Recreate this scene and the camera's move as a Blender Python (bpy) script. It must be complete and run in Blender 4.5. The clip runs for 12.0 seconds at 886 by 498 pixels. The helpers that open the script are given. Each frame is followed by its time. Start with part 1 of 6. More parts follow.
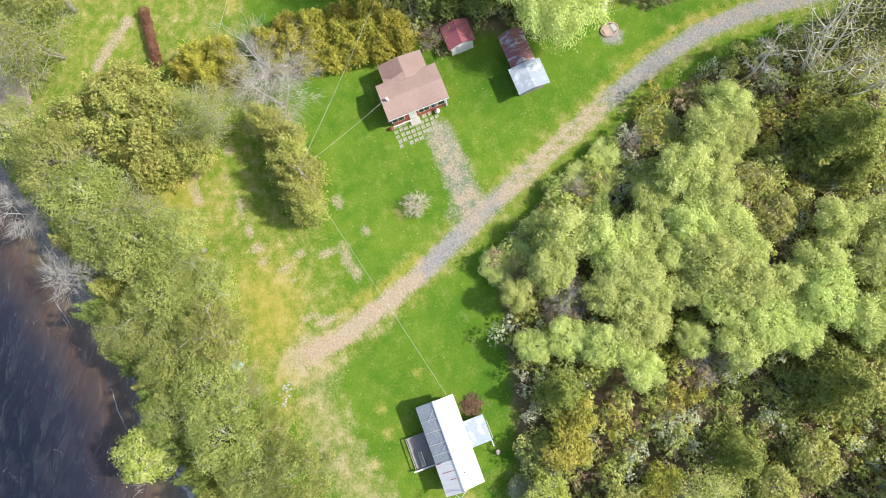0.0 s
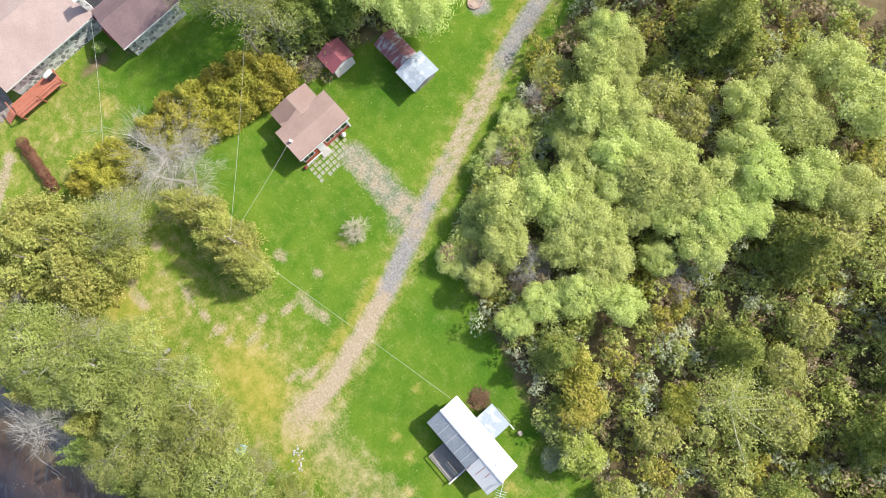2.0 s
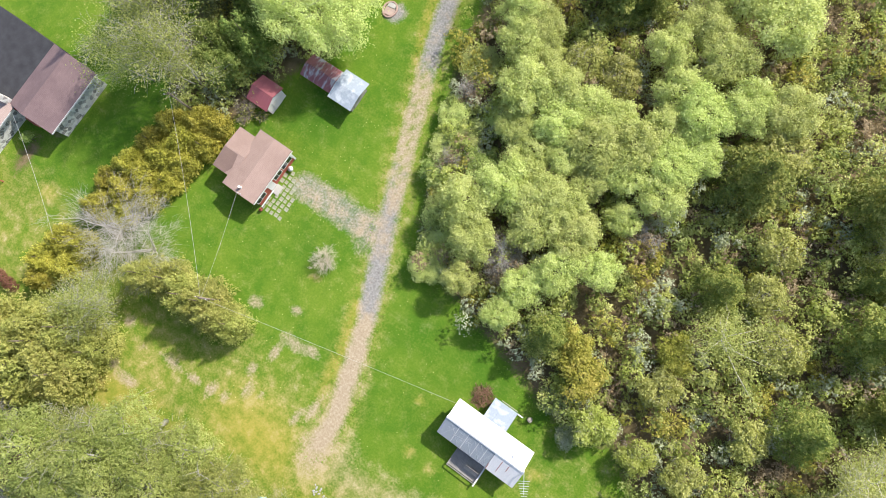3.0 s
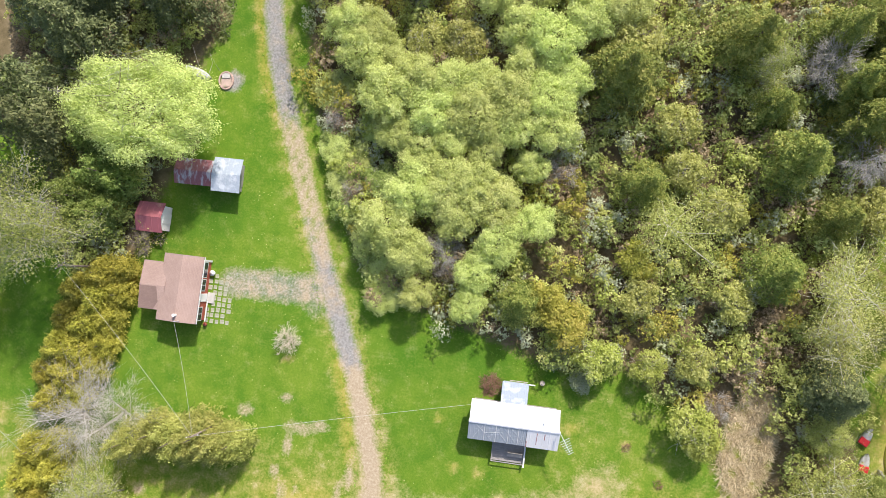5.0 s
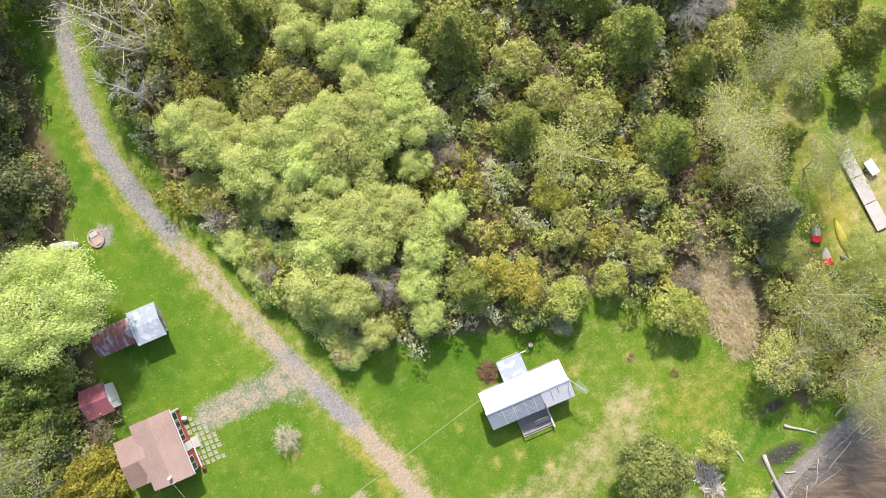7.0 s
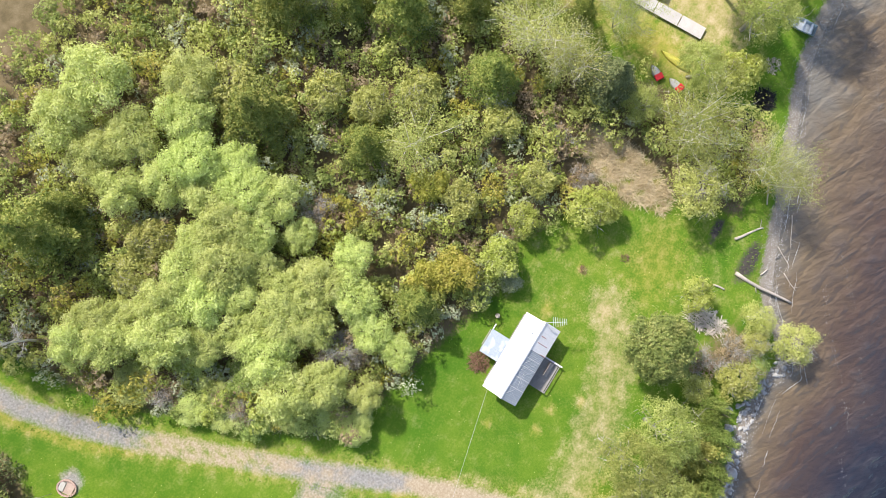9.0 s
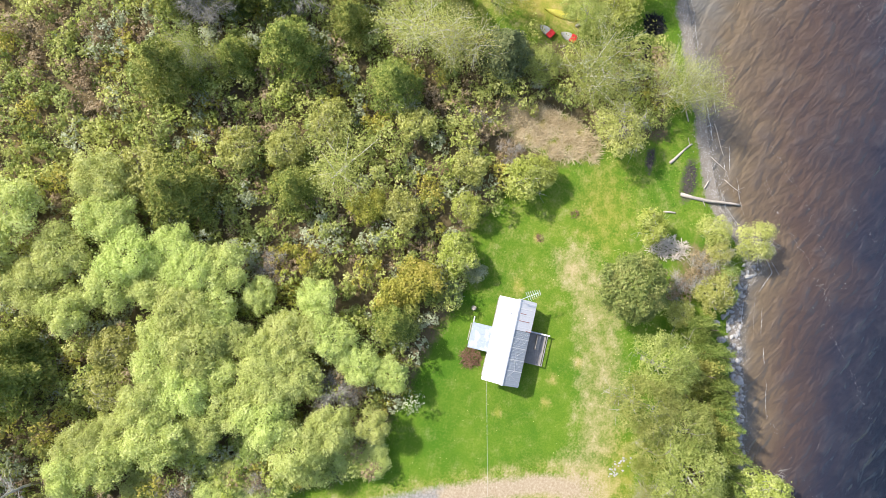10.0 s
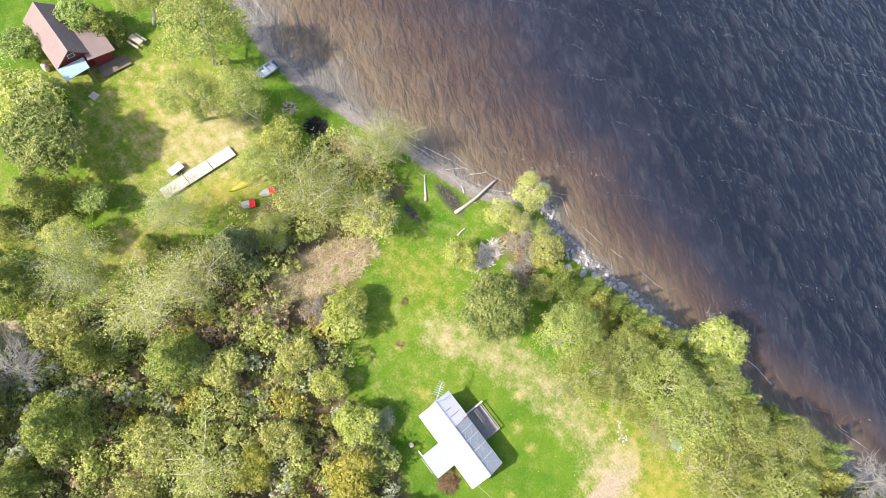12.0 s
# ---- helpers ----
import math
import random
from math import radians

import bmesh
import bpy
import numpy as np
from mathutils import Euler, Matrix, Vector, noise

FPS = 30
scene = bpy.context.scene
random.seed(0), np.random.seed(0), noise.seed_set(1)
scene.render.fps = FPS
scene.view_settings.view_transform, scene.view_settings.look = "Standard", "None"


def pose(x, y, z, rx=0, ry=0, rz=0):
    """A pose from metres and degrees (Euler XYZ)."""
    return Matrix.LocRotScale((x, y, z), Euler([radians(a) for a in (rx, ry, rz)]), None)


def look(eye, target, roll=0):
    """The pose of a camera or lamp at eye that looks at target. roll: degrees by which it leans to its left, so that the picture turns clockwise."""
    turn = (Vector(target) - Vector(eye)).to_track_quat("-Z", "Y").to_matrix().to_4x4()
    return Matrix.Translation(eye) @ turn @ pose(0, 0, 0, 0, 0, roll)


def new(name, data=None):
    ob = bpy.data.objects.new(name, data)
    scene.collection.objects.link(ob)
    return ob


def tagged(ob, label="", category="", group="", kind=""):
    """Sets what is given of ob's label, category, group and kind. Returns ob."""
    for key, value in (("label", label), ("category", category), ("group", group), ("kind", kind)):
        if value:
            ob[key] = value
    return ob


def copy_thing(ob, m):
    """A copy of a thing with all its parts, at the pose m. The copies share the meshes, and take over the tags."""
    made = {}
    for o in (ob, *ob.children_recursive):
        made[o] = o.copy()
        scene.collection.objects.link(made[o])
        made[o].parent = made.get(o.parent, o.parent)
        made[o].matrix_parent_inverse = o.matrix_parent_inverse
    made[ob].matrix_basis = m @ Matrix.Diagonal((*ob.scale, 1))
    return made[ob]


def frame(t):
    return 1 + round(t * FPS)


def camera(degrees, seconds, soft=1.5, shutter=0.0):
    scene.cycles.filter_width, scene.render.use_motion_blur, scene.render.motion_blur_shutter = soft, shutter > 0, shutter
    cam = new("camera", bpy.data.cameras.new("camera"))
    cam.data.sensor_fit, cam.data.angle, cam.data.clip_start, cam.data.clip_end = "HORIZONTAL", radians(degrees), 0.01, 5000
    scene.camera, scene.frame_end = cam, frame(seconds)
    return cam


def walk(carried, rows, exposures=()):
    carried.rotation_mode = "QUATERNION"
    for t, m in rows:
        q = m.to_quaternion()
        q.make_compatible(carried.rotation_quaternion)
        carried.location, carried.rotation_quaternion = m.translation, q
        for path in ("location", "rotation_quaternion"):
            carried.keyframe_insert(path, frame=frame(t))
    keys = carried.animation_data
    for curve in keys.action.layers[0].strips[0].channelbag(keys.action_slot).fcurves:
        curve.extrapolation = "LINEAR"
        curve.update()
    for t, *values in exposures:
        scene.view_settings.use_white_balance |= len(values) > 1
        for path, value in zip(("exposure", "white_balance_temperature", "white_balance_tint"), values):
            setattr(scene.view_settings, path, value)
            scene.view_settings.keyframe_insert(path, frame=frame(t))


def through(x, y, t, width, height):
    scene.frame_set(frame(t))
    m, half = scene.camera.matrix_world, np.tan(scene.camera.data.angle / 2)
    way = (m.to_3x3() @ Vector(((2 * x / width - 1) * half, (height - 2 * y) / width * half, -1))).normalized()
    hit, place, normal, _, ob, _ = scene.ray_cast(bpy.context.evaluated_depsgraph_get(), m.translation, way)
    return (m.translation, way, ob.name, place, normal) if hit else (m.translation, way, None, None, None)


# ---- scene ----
cam = camera(70.9, 12.0, soft=0.75)
PATH = [
    (0, (-5.486, 8.328, 69.625), (-9.596, 7.849, 50.058), -27.84),
    (0.5, (-5.189, 8.380, 69.419), (-9.293, 8.197, 49.845), -28.38),
    (1, (-4.885, 8.635, 69.234), (-8.925, 8.750, 49.646), -29.73),
    (1.5, (-4.648, 8.890, 69.169), (-8.571, 9.272, 49.561), -31.02),
    (2, (-4.458, 9.236, 69.118), (-8.230, 9.881, 49.487), -32.49),
    (2.5, (-4.225, 9.731, 69.100), (-7.790, 10.624, 49.441), -34.71),
    (3, (-3.882, 10.414, 69.061), (-7.224, 11.503, 49.372), -37.40),
    (3.2, (-3.782, 10.724, 69.042), (-7.023, 11.872, 49.340), -38.60),
    (4.8, (-3.531, 13.887, 69.439), (-5.532, 14.920, 49.567), -53.18),
    (5, (-3.446, 14.093, 69.415), (-5.279, 15.125, 49.526), -53.96),
    (5.5, (-3.073, 14.445, 69.333), (-4.496, 15.510, 49.412), -53.62),
    (6, (-2.520, 14.712, 69.313), (-3.529, 15.756, 49.366), -52.02),
    (6.5, (-1.977, 15.037, 69.318), (-2.563, 15.967, 49.348), -47.86),
    (7, (-1.435, 15.348, 69.427), (-1.601, 16.090, 49.441), -35.83),
    (7.2, (-1.214, 15.428, 69.490), (-1.215, 16.092, 49.501), -26.51),
    (8.8, (1.171, 14.589, 70.133), (2.377, 14.424, 50.170), 42.06),
    (9, (1.376, 14.475, 70.183), (2.655, 14.208, 50.226), 43.57),
    (9.5, (1.881, 14.082, 70.307), (3.363, 13.442, 50.372), 47.25),
    (10, (2.434, 13.560, 70.436), (4.124, 12.352, 50.544), 48.96),
    (10.5, (3.036, 12.880, 70.525), (4.860, 10.777, 50.719), 47.42),
    (11, (3.623, 12.192, 70.488), (5.409, 9.163, 50.800), 43.41),
    (11.5, (4.774, 11.406, 70.590), (7.406, 7.048, 51.249), 31.84),
    (12, (5.824, 10.624, 70.964), (9.162, 4.522, 52.212), 24.58),
]
walk(cam, [(t, look(e, a, r)) for t, e, a, r in PATH], exposures=((0.0, 0.62, 6500, 10), (2.5, 0.62, 6500, 10), (6.0, 0.63, 6600, 14), (7.0, 0.63, 6600, 14), (9.5, 0.70, 6520, 11.5), (10.5, 0.80, 6520, 11.5), (12.0, 0.95, 6560, 14)))

# ---- daylight: hazy sun from over the woods, on the far side of the lake ----
SUN_FROM = Vector((0.31, 0.95, 0.88)).normalized()
world = bpy.data.worlds.new("sky")
scene.world = world
world.use_nodes = True
wn = world.node_tree
sky = wn.nodes.new("ShaderNodeTexSky")
sky.sky_type = "NISHITA"
sky.sun_disc = False
sky.sun_elevation = math.asin(SUN_FROM.z)
sky.sun_rotation = math.atan2(SUN_FROM.x, SUN_FROM.y)
sky.air_density, sky.dust_density = 1.0, 2.0
wn.links.new(sky.outputs[0], wn.nodes["Background"].inputs[0])
wn.nodes["Background"].inputs[1].default_value = 0.15
sun = new("sun", bpy.data.lights.new("sun", "SUN"))
sun.data.energy, sun.data.angle, sun.data.color = 3.8, radians(1.5), (1.0, 0.95, 0.86)
sun.matrix_world = look(SUN_FROM * 100, (0, 0, 0))

# ---- materials ----
RNG = np.random.default_rng(7)


class Nodes:
    """A thin wrapper to write node trees in short lines."""

    def __init__(self, name):
        self.mat = bpy.data.materials.new(name)
        self.mat.use_nodes = True
        self.t = self.mat.node_tree
        self.bsdf = self.t.nodes["Principled BSDF"]
        self.out = self.t.nodes["Material Output"]
        self.tc = self.t.nodes.new("ShaderNodeTexCoord")

    def node(self, kind, **inputs):
        n = self.t.nodes.new("ShaderNode" + kind)
        for k, v in inputs.items():
            self.put(n.inputs[k.replace("_", " ")], v)
        return n

    def put(self, socket, v):
        if isinstance(v, bpy.types.NodeSocket):
            self.t.links.new(v, socket)
        elif isinstance(v, tuple) and len(v) == 3 and socket.type == "RGBA":
            socket.default_value = (*v, 1)
        else:
            socket.default_value = v

    def noise(self, scale, detail=4.0, rough=0.55, where="Object", stretch=None):
        n = self.node("TexNoise", Scale=scale, Detail=detail, Roughness=rough)
        src = self.tc.outputs[where]
        if stretch:
            m = self.node("Mapping", Vector=src, Scale=stretch)
            src = m.outputs[0]
        self.t.links.new(src, n.inputs["Vector"])
        return n.outputs["Fac"]

    def ramp(self, fac, *stops):
        n = self.t.nodes.new("ShaderNodeValToRGB")
        self.put(n.inputs[0], fac)
        el = n.color_ramp.elements
        while len(el) < len(stops):
            el.new(0.5)
        for e, (p, c) in zip(el, stops):
            e.position = p
            e.color = (*c, 1) if isinstance(c, tuple) else (c, c, c, 1)
        return n.outputs[0]

    def mix(self, fac, a, b, mode="MIX"):
        n = self.t.nodes.new("ShaderNodeMix")
        n.data_type, n.blend_type = "RGBA", mode
        self.put(n.inputs[0], fac)
        self.put(n.inputs[6], a)
        self.put(n.inputs[7], b)
        return n.outputs[2]

    def calc(self, op, a, b=0.0, c=0.0):
        n = self.t.nodes.new("ShaderNodeMath")
        n.operation = op
        for sock, v in zip(n.inputs, (a, b, c)):
            self.put(sock, v)
        return n.outputs[0]

    def bump(self, height, strength=0.4, distance=0.05):
        n = self.node("Bump", Height=height, Strength=strength, Distance=distance)
        self.t.links.new(n.outputs[0], self.bsdf.inputs["Normal"])

    def done(self, color, rough=0.8, metal=0.0, spec=0.3):
        self.put(self.bsdf.inputs["Base Color"], color)
        self.put(self.bsdf.inputs["Roughness"], rough)
        self.put(self.bsdf.inputs["Metallic"], metal)
        self.put(self.bsdf.inputs["Specular IOR Level"], spec)
        return self.mat


def leaf_material(name, dark, mid, light, through=0.35):
    """Leaves: every leaf and every plant a little different, part of the light shines through."""
    n = Nodes(name)
    geo = n.node("NewGeometry")
    info = n.node("ObjectInfo")
    clump = n.noise(0.55, 3.0)
    patchy = n.ramp(clump, (0.34, 0.0), (0.66, 1.0))
    tone = n.calc("ADD", n.calc("MULTIPLY_ADD", geo.outputs["Random Per Island"], 0.36, 0.12), n.calc("MULTIPLY", patchy, 0.36))
    col = n.ramp(tone, (0.10, dark), (0.48, mid), (0.84, light))
    hue = n.node("HueSaturation", Hue=n.calc("MULTIPLY_ADD", info.outputs["Random"], 0.018, 0.491),
                 Value=n.calc("MULTIPLY_ADD", info.outputs["Random"], 0.22, 0.89), Color=col)
    n.done(hue.outputs[0], 0.55, spec=0.25)
    tr = n.node("BsdfTranslucent", Color=hue.outputs[0])
    mx = n.node("MixShader", Fac=through)
    n.t.links.new(n.bsdf.outputs[0], mx.inputs[1])
    n.t.links.new(tr.outputs[0], mx.inputs[2])
    n.t.links.new(mx.outputs[0], n.out.inputs[0])
    return n.mat


M = {}
M["willow_leaf"] = leaf_material("willow_leaf", (0.42, 0.48, 0.13), (0.61, 0.67, 0.235), (0.80, 0.835, 0.40), 0.45)
M["shore_leaf"] = leaf_material("shore_leaf", (0.2, 0.25, 0.055), (0.39, 0.43, 0.12), (0.57, 0.57, 0.22), 0.45)
M["lime_leaf"] = leaf_material("lime_leaf", (0.27, 0.33, 0.05), (0.50, 0.54, 0.13), (0.74, 0.74, 0.32), 0.45)
M["cedar_leaf"] = leaf_material("cedar_leaf", (0.19, 0.23, 0.055), (0.43, 0.45, 0.12), (0.68, 0.64, 0.22), 0.38)
M["pine_leaf"] = leaf_material("pine_leaf", (0.1, 0.15, 0.04), (0.25, 0.3, 0.08), (0.52, 0.51, 0.19), 0.3)
M["green_cedar_leaf"] = leaf_material("green_cedar_leaf", (0.09, 0.15, 0.03), (0.22, 0.3, 0.07), (0.45, 0.5, 0.15), 0.35)
M["fir_leaf"] = leaf_material("fir_leaf", (0.1, 0.15, 0.035), (0.25, 0.3, 0.065), (0.56, 0.53, 0.15), 0.35)
M["hedge_leaf"] = leaf_material("hedge_leaf", (0.18, 0.19, 0.03), (0.48, 0.45, 0.075), (0.78, 0.68, 0.17), 0.38)
M["spruce_leaf"] = leaf_material("spruce_leaf", (0.065, 0.085, 0.035), (0.16, 0.19, 0.075), (0.34, 0.36, 0.16), 0.25)
M["olive_leaf"] = leaf_material("olive_leaf", (0.24, 0.26, 0.06), (0.48, 0.49, 0.14), (0.72, 0.70, 0.30), 0.43)
M["green_leaf"] = leaf_material("green_leaf", (0.16, 0.23, 0.05), (0.36, 0.45, 0.12), (0.62, 0.68, 0.29), 0.42)
M["yellow_leaf"] = leaf_material("yellow_leaf", (0.20, 0.24, 0.04), (0.46, 0.45, 0.08), (0.74, 0.64, 0.18), 0.4)
M["young_leaf"] = leaf_material("young_leaf", (0.29, 0.32, 0.07), (0.52, 0.53, 0.16), (0.73, 0.70, 0.33), 0.45)
M["rust_leaf"] = leaf_material("rust_leaf", (0.2, 0.14, 0.085), (0.4, 0.3, 0.18), (0.58, 0.48, 0.31), 0.4)
M["blossom_leaf"] = leaf_material("blossom_leaf", (0.26, 0.30, 0.14), (0.46, 0.50, 0.30), (0.68, 0.70, 0.54), 0.4)
M["reed_leaf"] = leaf_material("reed_leaf", (0.42, 0.33, 0.19), (0.66, 0.56, 0.37), (0.84, 0.75, 0.55), 0.4)
M["red_hedge_leaf"] = leaf_material("red_hedge_leaf", (0.15, 0.065, 0.04), (0.27, 0.13, 0.08), (0.38, 0.21, 0.13), 0.25)
M["grass_leaf"] = leaf_material("grass_leaf", (0.10, 0.22, 0.015), (0.18, 0.34, 0.025), (0.32, 0.48, 0.06), 0.35)


def bark(name, a, b):
    n = Nodes(name)
    f = n.noise(3.0, 6.0, 0.65, stretch=(1, 1, 0.25))
    n.bump(f, 0.5, 0.03)
    return n.done(n.ramp(f, (0.3, a), (0.7, b)), 0.9, spec=0.15)


M["bark"] = bark("bark", (0.07, 0.055, 0.04), (0.20, 0.17, 0.13))
M["grey_bark"] = bark("grey_bark", (0.28, 0.26, 0.23), (0.58, 0.55, 0.50))
M["birch_bark"] = bark("birch_bark", (0.50, 0.46, 0.39), (0.84, 0.80, 0.73))
M["bleached_bark"] = bark("bleached_bark", (0.40, 0.37, 0.32), (0.68, 0.64, 0.57))
M["tan_twig"] = bark("tan_twig", (0.54, 0.46, 0.35), (0.78, 0.70, 0.57))
M["twig"] = bark("twig", (0.15, 0.12, 0.10), (0.32, 0.28, 0.24))


def plain(name, color, rough=0.7, metal=0.0, vary=0.25, scale=2.5, spec=0.3):
    """Paint or metal with soft stains and fine grain."""
    n = Nodes(name)
    big, fine = n.noise(scale * 0.4, 4.0), n.noise(scale * 8, 5.0)
    f = n.calc("ADD", n.calc("MULTIPLY", big, 0.6), n.calc("MULTIPLY", fine, 0.4))
    lo = tuple(c * (1 - vary) for c in color)
    hi = tuple(min(1, c * (1 + vary * 0.6)) for c in color)
    n.bump(fine, 0.15, 0.01)
    return n.done(n.ramp(f, (0.3, lo), (0.68, hi)), rough, metal, spec)


def stained(name, color, stain, amount=0.55, rough=0.55, scale=0.9, stretch=(1, 1, 1), metal=0.0, vary=0.15):
    """Sheet metal or paint with patches of another colour: rust, wear, lichen."""
    n = Nodes(name)
    f = n.noise(scale, 6.0, 0.62, stretch=stretch)
    fine = n.noise(scale * 9, 4.0)
    base = n.mix(fine, tuple(c * (1 - vary) for c in color), tuple(min(1, c * (1 + vary)) for c in color))
    m = n.ramp(f, (amount, 0.0), (amount + 0.12, 1.0))
    n.bump(fine, 0.15, 0.01)
    return n.done(n.mix(m, base, stain), rough, metal, 0.35)


M["white_metal"] = stained("white_metal", (0.76, 0.76, 0.78), (0.56, 0.56, 0.60), 0.58, 0.45, 0.8)
M["rust_white_metal"] = stained("rust_white_metal", (0.82, 0.80, 0.80), (0.52, 0.30, 0.25), 0.64, 0.5, 0.9, (2.5, 0.7, 1))
M["grey_metal"] = stained("grey_metal", (0.40, 0.43, 0.47), (0.60, 0.62, 0.65), 0.58, 0.45, 1.2, (0.6, 3, 1))
M["pale_blue_metal"] = stained("pale_blue_metal", (0.34, 0.39, 0.45), (0.54, 0.58, 0.62), 0.50, 0.5, 0.9)
M["light_blue_metal"] = stained("light_blue_metal", (0.36, 0.52, 0.58), (0.52, 0.64, 0.68), 0.58, 0.5, 1.0)
M["rust_metal"] = stained("rust_metal", (0.27, 0.11, 0.12), (0.44, 0.43, 0.46), 0.47, 0.6, 0.8, (2.2, 0.8, 1))
M["red_metal"] = stained("red_metal", (0.33, 0.105, 0.12), (0.46, 0.25, 0.19), 0.56, 0.55, 0.8)
M["silver_metal"] = plain("silver_metal", (0.62, 0.66, 0.70), 0.4, 0.2)
M["white_paint"] = plain("white_paint", (0.76, 0.75, 0.73), 0.6, vary=0.12)
M["red_paint"] = plain("red_paint", (0.40, 0.10, 0.07), 0.65)
M["dark_red_paint"] = plain("dark_red_paint", (0.25, 0.04, 0.05), 0.65)
M["deck_red"] = plain("deck_red", (0.46, 0.17, 0.11), 0.7)
M["grey_wood"] = plain("grey_wood", (0.33, 0.31, 0.29), 0.85, vary=0.35)
M["pale_wood"] = plain("pale_wood", (0.50, 0.44, 0.36), 0.8, vary=0.25)
M["dock_wood"] = plain("dock_wood", (0.56, 0.53, 0.50), 0.8, vary=0.2)
M["drift_wood"] = plain("drift_wood", (0.46, 0.41, 0.36), 0.85, vary=0.3, scale=4)
M["dark_glass"] = plain("dark_glass", (0.03, 0.035, 0.045), 0.08, vary=0.1, spec=0.6)
M["paver"] = plain("paver", (0.36, 0.36, 0.27), 0.9, vary=0.45, scale=4)
M["concrete"] = plain("concrete", (0.46, 0.44, 0.41), 0.9, vary=0.2)
M["black_tar"] = plain("black_tar", (0.05, 0.05, 0.055), 0.8, vary=0.4)
M["rock"] = plain("rock", (0.45, 0.44, 0.43), 0.85, vary=0.4, scale=3)
M["charcoal"] = plain("charcoal", (0.02, 0.02, 0.022), 0.9, vary=0.5, scale=5)
M["yellow_hull"] = plain("yellow_hull", (0.74, 0.70, 0.16), 0.4, vary=0.1)
M["red_hull"] = plain("red_hull", (0.62, 0.04, 0.05), 0.35, vary=0.1)
M["white_hull"] = plain("white_hull", (0.74, 0.74, 0.74), 0.35, vary=0.08)
M["blue_hull"] = plain("blue_hull", (0.48, 0.58, 0.66), 0.4, vary=0.1)
M["cable"] = plain("cable", (0.55, 0.54, 0.50), 0.5, vary=0.05)
M["pole_wood"] = plain("pole_wood", (0.22, 0.18, 0.14), 0.85)
M["blue_plastic"] = plain("blue_plastic", (0.30, 0.50, 0.66), 0.4, vary=0.1)


def shingles(name, a, b):
    """Asphalt shingles: courses of tabs with a light relief, granules and weathered fields."""
    n = Nodes(name)
    br = n.node("TexBrick", Vector=n.tc.outputs["UV"], Scale=1.0, Mortar_Size=0.012, Bias=0.0,
                Color1=a, Color2=b, Mortar=tuple(c * 0.55 for c in a))
    br.inputs["Brick Width"].default_value, br.inputs["Row Height"].default_value = 0.32, 0.15
    big, fine = n.noise(0.35, 3.0), n.noise(25.0, 3.0)
    col = n.mix(0.6, br.outputs["Color"], n.ramp(big, (0.35, a), (0.65, b)))
    col = n.mix(0.25, col, n.ramp(fine, (0.3, tuple(c * 0.6 for c in a)), (0.7, tuple(min(1, c * 1.3) for c in b))))
    n.bump(n.calc("SUBTRACT", fine, br.outputs["Fac"]), 0.35, 0.02)
    return n.done(col, 0.9, spec=0.2)


M["brown_shingle"] = shingles("brown_shingle", (0.31, 0.215, 0.18), (0.42, 0.30, 0.255))
M["pink_shingle"] = shingles("pink_shingle", (0.38, 0.28, 0.25), (0.49, 0.38, 0.34))
M["tan_shingle"] = shingles("tan_shingle", (0.25, 0.185, 0.17), (0.34, 0.26, 0.24))
M["worn_shingle"] = shingles("worn_shingle", (0.20, 0.135, 0.115), (0.27, 0.185, 0.155))
M["plum_shingle"] = shingles("plum_shingle", (0.165, 0.115, 0.12), (0.25, 0.175, 0.175))


def stone_wall_material():
    n = Nodes("field_stone")
    v = n.node("TexVoronoi", Vector=n.tc.outputs["Object"], Scale=2.2)
    e = n.node("TexVoronoi", Vector=n.tc.outputs["Object"], Scale=2.2)
    e.feature = "DISTANCE_TO_EDGE"
    sep = n.node("SeparateColor", Color=v.outputs["Color"])
    col = n.ramp(sep.outputs[0], (0.1, (0.24, 0.23, 0.22)), (0.4, (0.54, 0.52, 0.49)), (0.9, (0.80, 0.78, 0.74)))
    col = n.mix(n.ramp(e.outputs["Distance"], (0.02, 1.0), (0.06, 0.0)), col, (0.70, 0.69, 0.65))
    n.bump(e.outputs["Distance"], 0.6, 0.08)
    return n.done(col, 0.85)


M["field_stone"] = stone_wall_material()


